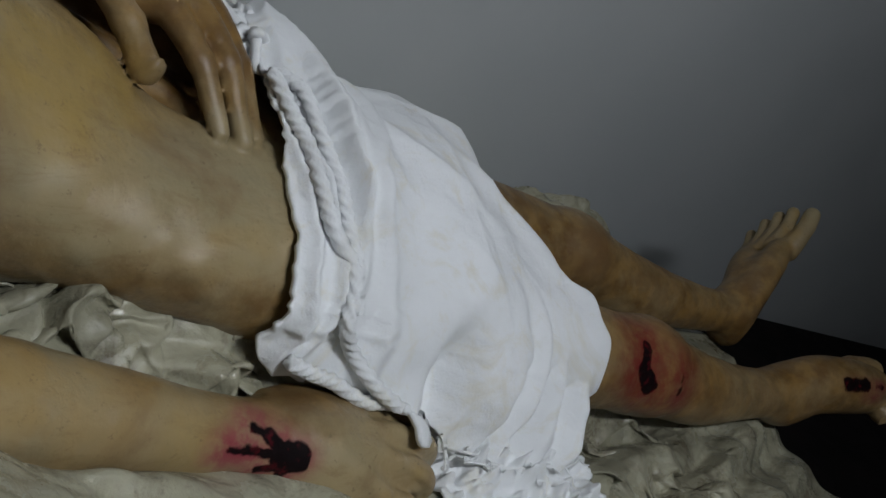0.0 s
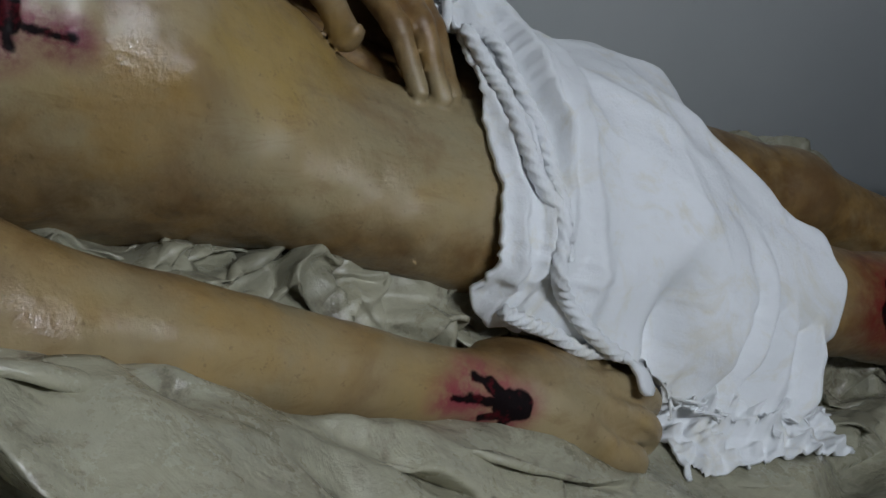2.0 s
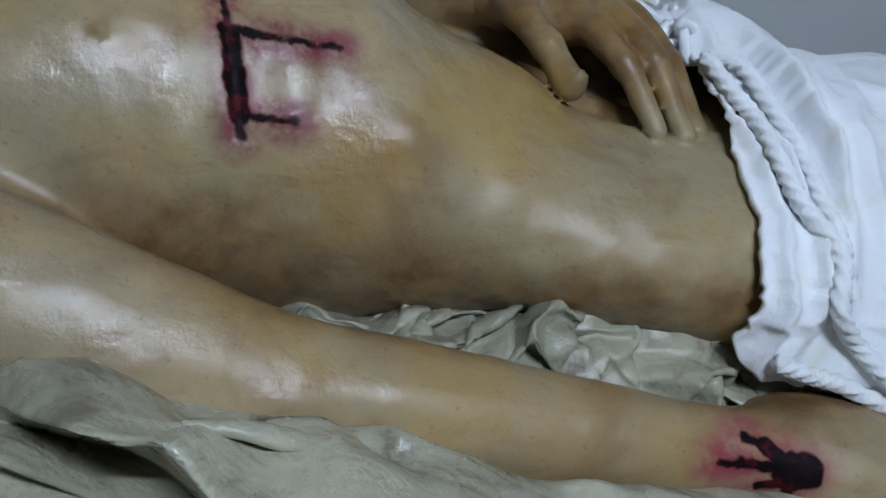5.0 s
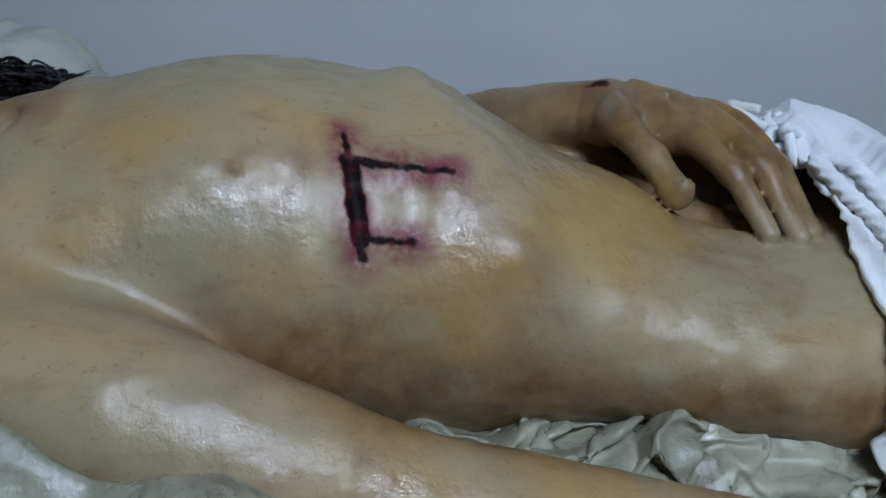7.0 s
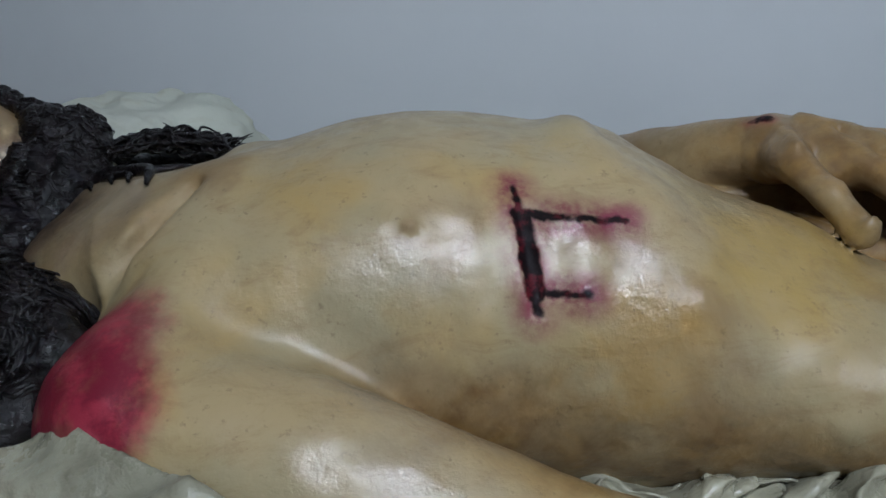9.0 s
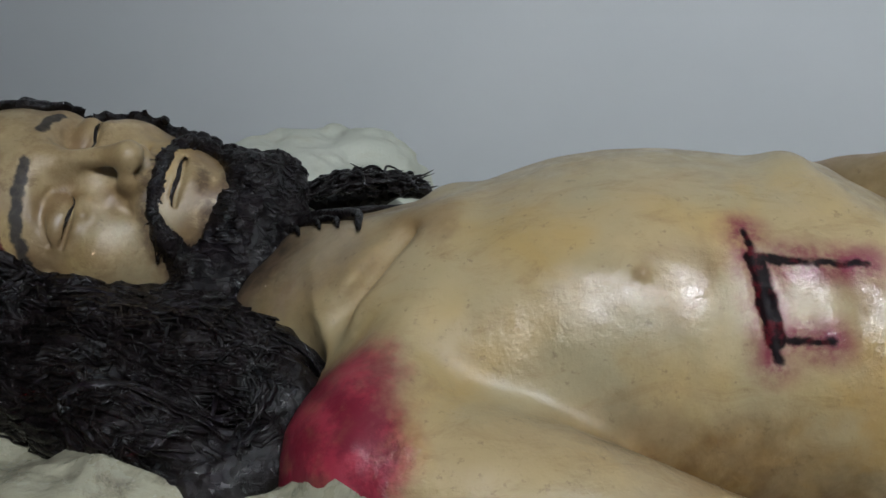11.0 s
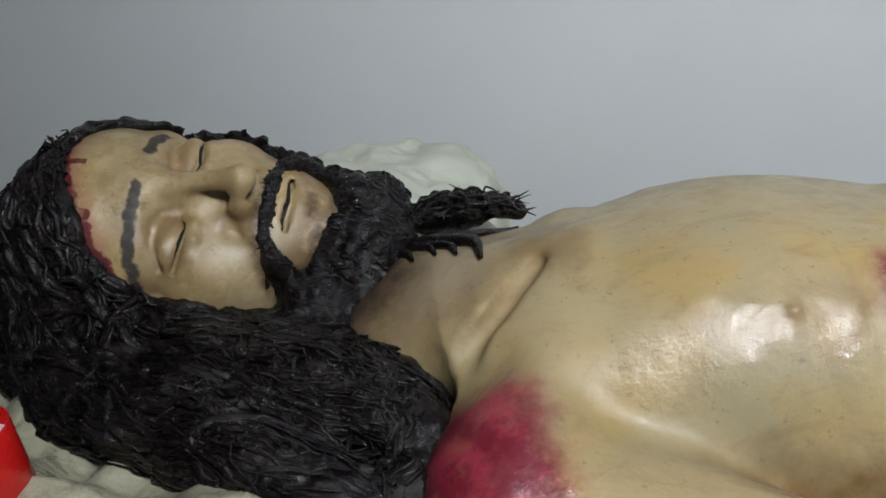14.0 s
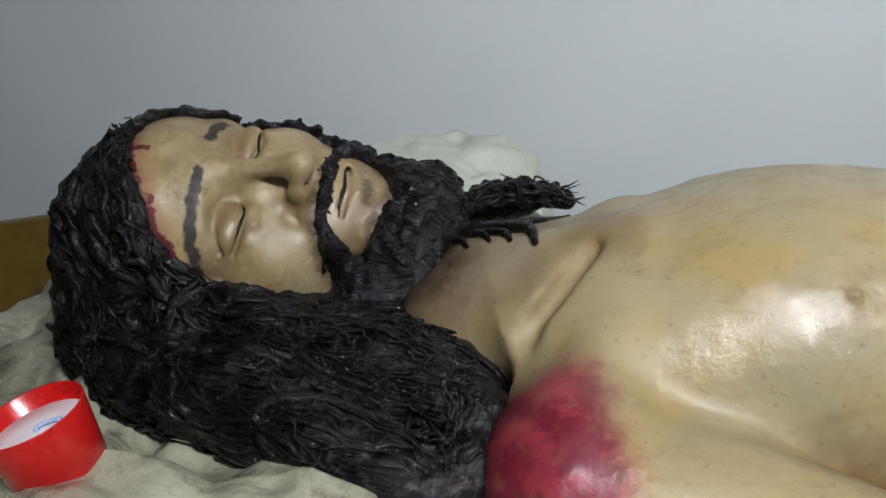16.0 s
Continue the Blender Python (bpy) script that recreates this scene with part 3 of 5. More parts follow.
# tube lamp under the ceiling, out of view
tube_lamp = new("tube_lamp")
tube_lamp.location = LAMP
tagged(tube_lamp, "white tube lamp fixed under the ceiling", "lamp")
part("housing", box((-LAMP_HALF - 0.05, -0.045, 0.030), (LAMP_HALF + 0.05, 0.045, CEIL_Z - LAMP[2]), 0.004), LAMPMAT, tube_lamp)
v, f = tube(spline([(-LAMP_HALF, 0, 0), (0, 0, 0), (LAMP_HALF, 0, 0)], 12), [0.020] * 12, 16)
tagged(mesh_object("tube", v, f, GLOW, tube_lamp), "glowing white glass tube")
for x in (-LAMP_HALF - 0.015, LAMP_HALF + 0.015):
    part("socket", box((x - 0.012, -0.02, -0.004), (x + 0.012, 0.02, 0.032), 0.002), LAMPMAT, tube_lamp)

# ---- platform and bed ----
plan = [(-2.2, -0.12), (4.0, -0.12), (4.0, 0.795), (2.80, 1.030), (-2.2, 1.330)]
ob = mesh_object("platform", [(x, y, z) for z in (FLOOR_Z, SHELF_Z) for x, y in plan], [(4, 3, 2, 1, 0), (5, 6, 7, 8, 9)] + [(i, (i + 1) % 5, (i + 1) % 5 + 5, i + 5) for i in range(5)], DARK, smooth=False)
tagged(ob, "black wooden platform along the wall", "platform")
def ground(x):
    """Height of the couch along the figure."""
    return np.interp(x, [-1.2, -0.80, -0.55, -0.35, -0.2, -0.05, 0.10, 0.23, 0.37, 0.50, 0.62, 0.78, 1.0, 1.6],
                     [0.275, 0.288, 0.305, 0.308, 0.278, 0.235, 0.190, 0.145, 0.092, 0.055, 0.024, 0.002, -0.012, -0.020])


def smooth_ground(x):
    return sum(ground(x + d) for d in (-0.06, -0.04, -0.02, 0, 0.02, 0.04, 0.06)) / 7


xs = np.linspace(-0.65, 1.46, 45)
verts = [(x, y, z) for x in xs for y in (0.20, 0.96) for z in (SHELF_Z, float(smooth_ground(np.array(x))) - 0.05)]
faces = [(0, 1, 3, 2), tuple(4 * 44 + i for i in (0, 2, 3, 1))]
for i in range(44):
    a, b = 4 * i, 4 * i + 4
    faces += [(a, b, b + 1, a + 1), (a + 2, a + 3, b + 3, b + 2), (a + 1, b + 1, b + 3, a + 3), (a, a + 2, b + 2, b)]
tagged(mesh_object("couch", verts, faces, DARK, smooth=False), "dark sloping couch hidden under the sheet", "bed")


def ridge(v):
    return 1 - np.abs(v)


def window(v, a, b, soft):
    return np.clip((v - a) / soft + 0.5, 0, 1) * np.clip((b - v) / soft + 0.5, 0, 1)


def crease(v):
    """Triangle wave: flat facets that meet in sharp creases."""
    return 2 * np.abs(v - np.floor(v + 0.5))


def crushed(x, y, seed, count=6, lo=9.0, hi=30.0):
    rng = random.Random(seed)
    z = 0.0
    for k in range(count):
        f = lo * (hi / lo) ** (k / (count - 1))
        a = 0.4 + 1.9416 * k + rng.uniform(-0.2, 0.2)
        wx, wy = x + 0.35 / f * noise2(x * f * 0.5, y * f * 0.5, seed + k), y + 0.35 / f * noise2(x * f * 0.5, y * f * 0.5, seed + k + 20)
        m = np.clip(0.5 + 0.9 * noise2(x * f * 0.45 + k, y * f * 0.45, seed + k + 40), 0, 1)
        z = z + 0.34 / f * m * (1 - crease((wx * math.cos(a) + wy * math.sin(a)) * f))
    return z


# overlapping folds: line along the bed, overhang, half height, reach
SLITS = [([(0.04, 0.325), (0.127, 0.312), (0.148, 0.299), (0.169, 0.287), (0.197, 0.275), (0.222, 0.267), (0.276, 0.260), (0.36, 0.252)], 0.048, 0.042, 0.055),
         ([(0.125, 0.328), (0.149, 0.322), (0.168, 0.317), (0.208, 0.322), (0.260, 0.324)], 0.024, 0.019, 0.018),
         ([(0.03, 0.296), (0.13, 0.284), (0.151, 0.275), (0.174, 0.265), (0.215, 0.242), (0.26, 0.226)], 0.024, 0.019, 0.026),
         ([(0.370, 0.303), (0.403, 0.303), (0.436, 0.302), (0.464, 0.288), (0.500, 0.266), (0.55, 0.238)], 0.016, 0.013, 0.024),
         ([(0.44, 0.320), (0.491, 0.316), (0.535, 0.303), (0.575, 0.298), (0.62, 0.302), (0.665, 0.312)], 0.016, 0.011, 0.016),
         ([(0.52, 0.282), (0.58, 0.276), (0.65, 0.284), (0.72, 0.275)], 0.010, 0.007, 0.018),
         ([(0.28, 0.205), (0.36, 0.214), (0.45, 0.205), (0.56, 0.180)], 0.012, 0.010, 0.030),
         ([(-0.02, 0.262), (0.05, 0.252), (0.10, 0.232), (0.16, 0.205), (0.24, 0.182)], 0.013, 0.012, 0.028)]


def slit(x, y, line):
    """Distance across a fold's line, and how strong the fold is there."""
    px, py = [p[0] for p in line], [p[1] for p in line]
    yc = sum(np.interp(x + d, px, py) for d in (-0.016, -0.008, 0, 0.008, 0.016)) / 5
    span = px[-1] - px[0]
    k = np.clip((x - px[0]) / (0.25 * span), 0, 1) * np.clip((px[-1] - x) / (0.30 * span), 0, 1)
    return y - yc + 0.0022 * noise2(x * 26, 0 * y, 51), k * k * (3 - 2 * k)


def pleats():
    """Short sharp folds of the crushed sheet: middle, direction, half length, bend, overhang, half height, reach."""
    rng = random.Random(23)
    out = []
    for count, lo, hi, size in ((150, (0.17, 0.405), (0.64, 0.505), 1.0), (34, (0.86, 0.20), (1.40, 0.47), 1.6), (12, (0.38, 0.17), (0.80, 0.300), 1.3), (8, (-0.15, 0.17), (0.12, 0.31), 1.1), (30, (0.95, 0.46), (1.45, 0.60), 1.3)):
        for k in range(count):
            a = rng.gauss(-1.1, 0.75) if size == 1.0 else rng.gauss(-1.5, 0.45)
            half = size * rng.uniform(0.018, 0.055)
            out.append((rng.uniform(lo[0], hi[0]), rng.uniform(lo[1], hi[1]), math.cos(a), math.sin(a), half, rng.uniform(-4, 4), size ** 0.5 * rng.uniform(0.004, 0.010), size ** 0.5 * rng.uniform(0.0024, 0.0058), size * rng.uniform(0.008, 0.022)))
    return out


PLEATS = pleats()


def fold_field(x, y):
    """Height and sideways shift of the sheet by all its sharp folds."""
    z, dx, dy = np.zeros(np.shape(x)), np.zeros(np.shape(x)), np.zeros(np.shape(x))

    def shape(u, d, w, reach, nar):
        return d * np.tanh(u / (0.5 * nar)) * np.exp(-np.abs(u) / np.where(u > 0, reach, 0.5 * reach)), -w * (u / nar) * np.exp(0.5 - 0.5 * (u / nar) ** 2)
    for line, w, d, reach in SLITS:
        u, k = slit(x, y, line)
        h, m = shape(u, d, w, reach, 0.011)
        z, dy = z + k * h, dy + k * m
    for cx, cy, nx, ny, half, bend, w, d, reach in PLEATS:
        u0, v = -((x - cx) * nx + (y - cy) * ny), ((y - cy) * nx - (x - cx) * ny) / half
        u = u0 + bend * (v * half) ** 2
        k = np.clip(1 - v * v, 0, 1) ** 2
        h, m = shape(u, d, w, reach, 0.0048)
        z, dx, dy = z + k * h, dx - k * m * nx, dy - k * m * ny
    return z, dx, dy


HEAP = 0.085


def sheet_height(x, y):
    z = smooth_ground(x)
    wx, wy = x + 0.03 * noise2(x * 9, y * 9, 1), y + 0.03 * noise2(x * 9, y * 9, 2)
    # soft unevenness all over
    z = z + 0.008 * noise2(wx * 7, wy * 7, 3) + 0.003 * noise2(wx * 21, wy * 21, 4)
    # drawn up against the trunk behind the arm
    rise = np.interp(x, [0.12, 0.20, 0.25, 0.31, 0.37, 0.43, 0.52, 0.58, 0.70], [-0.035, -0.020, -0.002, 0.026, 0.058, 0.074, 0.080, 0.066, 0.010])
    z = z + rise * np.clip((y - 0.405) / 0.055, 0, 1) ** 0.8 * window(y, 0.38, 0.60, 0.05)
    # crushed folds between the arm and the trunk and under the legs
    c = window(x, 0.16, 1.35, 0.1) * window(y, 0.395, 0.90, 0.03)
    z = z + c * (1.25 * crushed(x + 0.4 * (y - 0.45), y, 5, 5, 11.0, 30.0) + 0.5 * crushed(x, y, 61, 3, 34.0, 52.0) - 0.036)
    # long folds along the outer side of the arm
    o = window(y, 0.12, 0.362, 0.02) * window(x, -0.22, 0.66, 0.2)
    early = window(x, -0.3, 0.10, 0.10)
    s = y + 0.20 * (x - 0.2) + 0.020 * noise2(x * 4, y * 3, 8) + 0.006 * noise2(x * 14, y * 9, 15)
    for at, w, h in ((0.300, 0.026, 0.018), (0.245, 0.028, 0.022), (0.195, 0.024, 0.020)):
        g = (s - at) / w
        m = 0.65 + 0.6 * noise2(x * 3 + 40 * at, y * 0, 16)
        z = z + early * o * h * m * np.where(g < 0, np.exp(-(g * 0.9) ** 2), np.exp(-(g * 2.2) ** 2))
    z = z + o * 0.010 * window(y, 0.30, 0.352, 0.02) + 0.010 * np.exp(-((y - 0.342) / 0.012) ** 2) * window(x, 0.05, 0.44, 0.06)
    z = z + o * (0.0055 * noise2(x * 16, y * 34, 9) + 0.0026 * noise2(x * 40, y * 70, 19) + 0.012 * noise2(x * 5 + 3, y * 13, 18))
    z = z + o * (0.75 * crushed(0.45 * x + 0.3 * y, y + 0.25 * x, 88, 4, 9.0, 26.0) - np.interp(x, [0.22, 0.45, 0.60], [0.030, 0.016, 0.006]))
    z = z + fold_field(x, y)[0]
    z = z - 0.008 * np.exp(-((x - 0.62) / 0.12) ** 2 - ((y - 0.37) / 0.05) ** 2)
    # loose folds at the knees and feet
    k = window(x, 0.85, 1.5, 0.15) * window(y, 0.2, 0.47, 0.06)
    s = y - 0.25 * (x - 1.1) + 0.03 * noise2(x * 6, y * 6, 10)
    z = z + k * (0.012 * np.sin(s * 2 * np.pi / 0.085) + 0.6 * crushed(x, y, 9, 5, 7.0, 22.0) - 0.012)
    # heaped up behind the far leg
    z = z + HEAP * (1.25 - 0.4 * (x - 1.0)) * np.exp(-((x - 1.25) / 0.25) ** 4 - ((y - 0.81) / 0.055) ** 2) * (1 + 0.15 * noise2(x * 12, y * 12, 55)) + 0.030 * window(x, 1.18, 1.6, 0.1) * window(y, 0.47, 0.59, 0.05)
    # fold drawn up over the shoulder
    g = (y - np.interp(x, [-0.20, -0.13, -0.065, -0.012, 0.06], [0.455, 0.425, 0.378, 0.356, 0.338])) / 0.016
    z = z + 0.038 * np.where(g < 0, np.exp(-np.abs(g) * 0.55), np.exp(-(g * 2) ** 2)) * window(x, -0.125, 0.015, 0.05)
    # soft relief on the head's side
    z = z + window(x, -0.9, -0.2, 0.1) * (0.009 * ridge(noise2(wx * 11, wy * 11, 12)) + 0.004 * noise2(wx * 30, wy * 30, 13) + 0.7 * (crushed(x, y, 77, 4, 8.0, 24.0) - 0.02))
    return z


def sheet():
    gx = np.concatenate([np.arange(-0.665, -0.2, 0.006), np.arange(-0.2, 0.16, 0.0038), np.arange(0.16, 0.66, 0.0028), np.arange(0.66, 1.15, 0.0038), np.arange(1.15, 1.505, 0.007)])
    gy = np.concatenate([np.arange(0.15, 0.20, 0.0042), np.arange(0.20, 0.36, 0.0026), np.arange(0.36, 0.51, 0.0026), np.arange(0.51, 0.56, 0.0034), np.arange(0.56, 1.0, 0.009)])
    X, Y = np.meshgrid(gx, gy, indexing="ij")
    Z = sheet_height(X, Y)
    # the upper layer of a fold overhangs the lower one
    _, dx, dy = fold_field(X, Y)
    X, Y = X + dx, Y + dy
    # the rims hang down
    drop = [np.array([0.012, 0.05, 0.12, 0.22, 0.30]), np.array([0.020, 0.028, 0.032, 0.034, 0.036])]
    P = np.stack([X, Y, Z], 2)

    def hang(edge, d, ax):
        out = []
        wav = 0.012 * noise2(edge[:, 1 - ax] * 16, edge[:, 2] * 3, 14 + d)
        for dz, off in zip(*drop):
            q = edge.copy()
            q[:, ax] += d * (off + wav * dz * 4)
            q[:, 2] -= dz
            out.append(q)
        return out
    near, far = hang(P[:, 0], -1, 1), hang(P[:, -1], 1, 1)
    P = np.concatenate([np.stack(near[::-1], 1), P, np.stack(far, 1)], 1)
    a, b = hang(P[0], -1, 0), hang(P[-1], 1, 0)
    P = np.concatenate([np.stack(a[::-1], 0), P, np.stack(b, 0)], 0)
    n, m = P.shape[:2]
    i, j = np.meshgrid(np.arange(n - 1), np.arange(m - 1), indexing="ij")
    q = np.stack([i * m + j, (i + 1) * m + j, (i + 1) * m + j + 1, i * m + j + 1], 2).reshape(-1, 4)
    ob = mesh_object("bed_sheet", P.reshape(-1, 3), q, SHEET)
    ob.modifiers.new("thick", "SOLIDIFY").thickness = 0.002
    return ob


tagged(sheet(), "crumpled greenish-cream stiffened sheet spread over the couch", "sheet")

# strip standing in for the shade at the sheet's end, and board behind the head
v, f = tube(spline([(-0.672, 0.20, 0.290), (-0.680, 0.6, 0.294), (-0.690, 0.99, 0.294)], 30), [0.006] * 30, 8)
tagged(mesh_object("edge_shade", v, f, EDGE_SHADE), "dark red strip for the shade along the end of the sheet", "trim")
ob = part("brown_board", box((-1.6, 1.11, SHELF_Z), (-0.55, 1.135, 0.31), 0.003), BROWN, smooth=False)
tagged(ob, "olive-brown varnished board standing by the wall", "board")


# ---- pillow ----
def pillow():
    c = Clay((-0.53, 0.50, 0.12), (-0.03, 1.16, 0.46), 0.006)
    c.egg((-0.290, 0.84, 0.283), (0.185, 0.24, 0.105), 0.01)
    c.egg((-0.240, 0.95, 0.30), (0.125, 0.10, 0.088), 0.03)
    c.ripple(14, 0.012)
    c.ripple(34, 0.006)
    c.ripple(80, 0.0025)
    v, f = c.surface()
    return mesh_object("pillow", v, f, PILLOW)


tagged(pillow(), "rumpled greenish-white pillow under the head", "pillow")

# ---- statue ----
HEAD_AT = np.array((-0.3716, 0.6662, 0.3756))
HEAD_TURN = np.array(((0.0544, 0.7884, 0.6128), (-0.8789, -0.2534, 0.4042), (0.4739, -0.5605, 0.6791)))
HEAD_SIZE = 1.127


def from_head(p):
    return HEAD_SIZE * np.asarray(p, float) @ HEAD_TURN + HEAD_AT


TOE_TIPS = ((1.686, 0.623, 0.249), (1.683, 0.652, 0.232), (1.684, 0.668, 0.210), (1.684, 0.680, 0.184), (1.684, 0.688, 0.152))
TOE_ROOTS = ((1.648, 0.602, 0.182), (1.645, 0.627, 0.170), (1.644, 0.640, 0.152), (1.642, 0.650, 0.132), (1.640, 0.656, 0.110))


def body_clay():
    c = Clay((-0.24, 0.29, -0.06), (1.70, 0.95, 0.42), 0.0038)
    st = np.array([(-0.12, 0.61, 0.115, 0.25, 0.085), (-0.06, 0.61, 0.145, 0.25, 0.105), (-0.01, 0.61, 0.158, 0.245, 0.125), (0.05, 0.612, 0.152, 0.24, 0.143), (0.12, 0.613, 0.147, 0.235, 0.148),
                   (0.18, 0.613, 0.142, 0.225, 0.142), (0.24, 0.612, 0.141, 0.215, 0.138), (0.28, 0.61, 0.142, 0.205, 0.122), (0.33, 0.61, 0.146, 0.19, 0.096),
                   (0.40, 0.61, 0.155, 0.172, 0.078), (0.48, 0.61, 0.171, 0.155, 0.077), (0.56, 0.612, 0.176, 0.138, 0.092), (0.66, 0.615, 0.170, 0.12, 0.102), (0.78, 0.615, 0.162, 0.105, 0.10)])

    def torso(x, y, z):
        def at(k):
            return sum(np.interp(x + d, st[:, 0], st[:, k]) for d in (-0.024, -0.012, 0, 0.012, 0.024)) / 5
        yc, a, zc, b = (at(k) for k in (1, 2, 3, 4))
        g = (np.abs((y - yc) / a) ** 2.15 + np.abs((z - zc) / b) ** 2.15) ** (1 / 2.15)
        d = (g - 1) * np.minimum(a, b) * 0.95
        # faint ribs on the flanks
        w = np.clip(1 - np.abs(x - 0.19) / 0.10, 0, 1) * np.clip((0.57 - y) / 0.05, 0, 1)
        d = d - 0.0014 * w * np.sin((x + 0.45 * (y - 0.5) - 0.2 * (z - 0.3)) * 2 * np.pi / 0.040)
        return np.maximum(np.maximum(d, -0.11 - x), x - 0.76)
    c.add((-0.13, 0.40, 0.0), (0.78, 0.82, 0.41), torso, 0.02)
    # breast muscles, edge of the ribs, collar bones
    c.egg((0.065, 0.555, 0.300), (0.080, 0.062, 0.052), 0.03)
    c.egg((0.065, 0.680, 0.300), (0.080, 0.068, 0.054), 0.03)
    c.cone((0.255, 0.545, 0.305), (0.215, 0.60, 0.352), 0.012, 0.010, 0.025)
    c.cone((0.275, 0.50, 0.262), (0.255, 0.545, 0.305), 0.012, 0.012, 0.03)
    c.cone((0.255, 0.675, 0.305), (0.215, 0.62, 0.352), 0.012, 0.010, 0.025)
    c.egg((0.34, 0.61, 0.235), (0.07, 0.06, 0.045), 0.03)
    # neck
    c.cone((-0.165, 0.662, 0.300), (-0.02, 0.612, 0.295), 0.050, 0.066, 0.03)
    c.cone((-0.150, 0.622, 0.340), (-0.06, 0.585, 0.352), 0.016, 0.012, 0.03)
    c.cone((-0.170, 0.602, 0.288), (-0.07, 0.560, 0.318), 0.020, 0.014, 0.03)
    c.cone((-0.068, 0.46, 0.290), (-0.028, 0.575, 0.350), 0.012, 0.012, 0.045)
    c.cone((-0.030, 0.645, 0.352), (-0.060, 0.76, 0.308), 0.013, 0.012, 0.025)
    c.chain([(-0.170, 0.600, 0.292, 0.046), (-0.130, 0.580, 0.300, 0.046), (-0.085, 0.560, 0.305, 0.046)], 0.03)
    # near shoulder and arm
    c.egg((-0.076, 0.454, 0.247), (0.062, 0.060, 0.060), 0.03)
    c.chain([(-0.07, 0.438, 0.242, 0.058), (-0.01, 0.424, 0.230, 0.058), (0.05, 0.408, 0.214, 0.056), (0.12, 0.396, 0.186, 0.050), (0.195, 0.391, 0.154, 0.0435), (0.27, 0.391, 0.128, 0.0435), (0.37, 0.389, 0.100, 0.038),
             (0.455, 0.386, 0.080, 0.0315), (0.515, 0.383, 0.070, 0.0295), (0.56, 0.382, 0.062, 0.030)], 0.022)
    c.egg((0.185, 0.372, 0.160), (0.03, 0.022, 0.022), 0.02)
    c.chain([(-0.050, 0.560, 0.361, 0.004), (-0.073, 0.536, 0.345, 0.006), (-0.096, 0.518, 0.326, 0.007), (-0.120, 0.492, 0.316, 0.007)], 0.012, carve=True)
    c.chain([(-0.145, 0.505, 0.347, 0.003), (-0.122, 0.489, 0.336, 0.004)], 0.006, carve=True)
    # near hand: closed, resting on its side
    c.egg((0.590, 0.378, 0.054), (0.075, 0.052, 0.033), 0.02, turn=((0.97, -0.12, -0.21), (0.17, 0.96, 0.22), (0.17, -0.25, 0.95)))
    back = ((0.652, 0.402, 0.056), (0.656, 0.377, 0.059), (0.642, 0.351, 0.052), (0.621, 0.329, 0.041))
    mid = ((0.696, 0.401, 0.036), (0.698, 0.374, 0.040), (0.681, 0.346, 0.035), (0.654, 0.323, 0.026))
    for p, q, r in zip(back, mid, (0.0150, 0.0165, 0.0160, 0.0145)):
        c.chain([(0.575, 0.382 + 0.35 * (p[1] - 0.37), 0.064, r * 0.8), (*p, r), (*q, r * 0.93), (q[0] - 0.004, q[1] + 0.002, q[2] - 0.030, r * 0.85), (q[0] - 0.035, q[1] + 0.002, q[2] - 0.036, r * 0.8)], 0.004)
        # tendons on the back of the hand
        c.cone((0.550, 0.376 + 0.25 * (p[1] - 0.37), 0.0880), (p[0] - 0.006, p[1] - 0.003, p[2] + 0.0135), 0.0030, 0.0050, 0.010)
    for (p, q), (u, v) in zip(zip(back, back[1:]), zip(mid, mid[1:])):
        m, w = (np.array(p) + q) / 2, (np.array(u) + v) / 2
        c.chain([(*(m + (-0.012, -0.004, 0.017)), 0.0015), (*(m + (0.012, -0.005, 0.012)), 0.0035), (*(w + (0.004, -0.004, 0.010)), 0.0045), (*(w + (0.014, -0.002, -0.008)), 0.0045)], 0.004, carve=True)
    c.chain([(0.525, 0.408, 0.070, 0.018), (0.585, 0.424, 0.060, 0.0165), (0.640, 0.425, 0.042, 0.0135), (0.672, 0.420, 0.024, 0.012)], 0.012)
    # far shoulder, arm and hand laid on the belly, with a hollow under it
    c.chain([(0.345, 0.668, 0.282, 0.020), (0.385, 0.630, 0.268, 0.030), (0.432, 0.604, 0.252, 0.026), (0.462, 0.588, 0.236, 0.013)], 0.006, carve=True)
    c.egg((-0.045, 0.765, 0.250), (0.062, 0.060, 0.060), 0.03)
    c.chain([(-0.03, 0.79, 0.240, 0.056), (0.07, 0.825, 0.222, 0.05), (0.19, 0.855, 0.212, 0.043)], 0.015)
    c.chain([(0.19, 0.855, 0.212, 0.043), (0.27, 0.805, 0.258, 0.040), (0.345, 0.740, 0.290, 0.030), (0.385, 0.705, 0.302, 0.026)], 0.015)
    c.cone((0.20, 0.84, 0.19), (0.43, 0.735, 0.225), 0.050, 0.040, 0.02)
    c.cone((0.36, 0.765, 0.232), (0.53, 0.700, 0.222), 0.050, 0.044, 0.02)
    wrist = (0.390, 0.700, 0.300, 0.029)
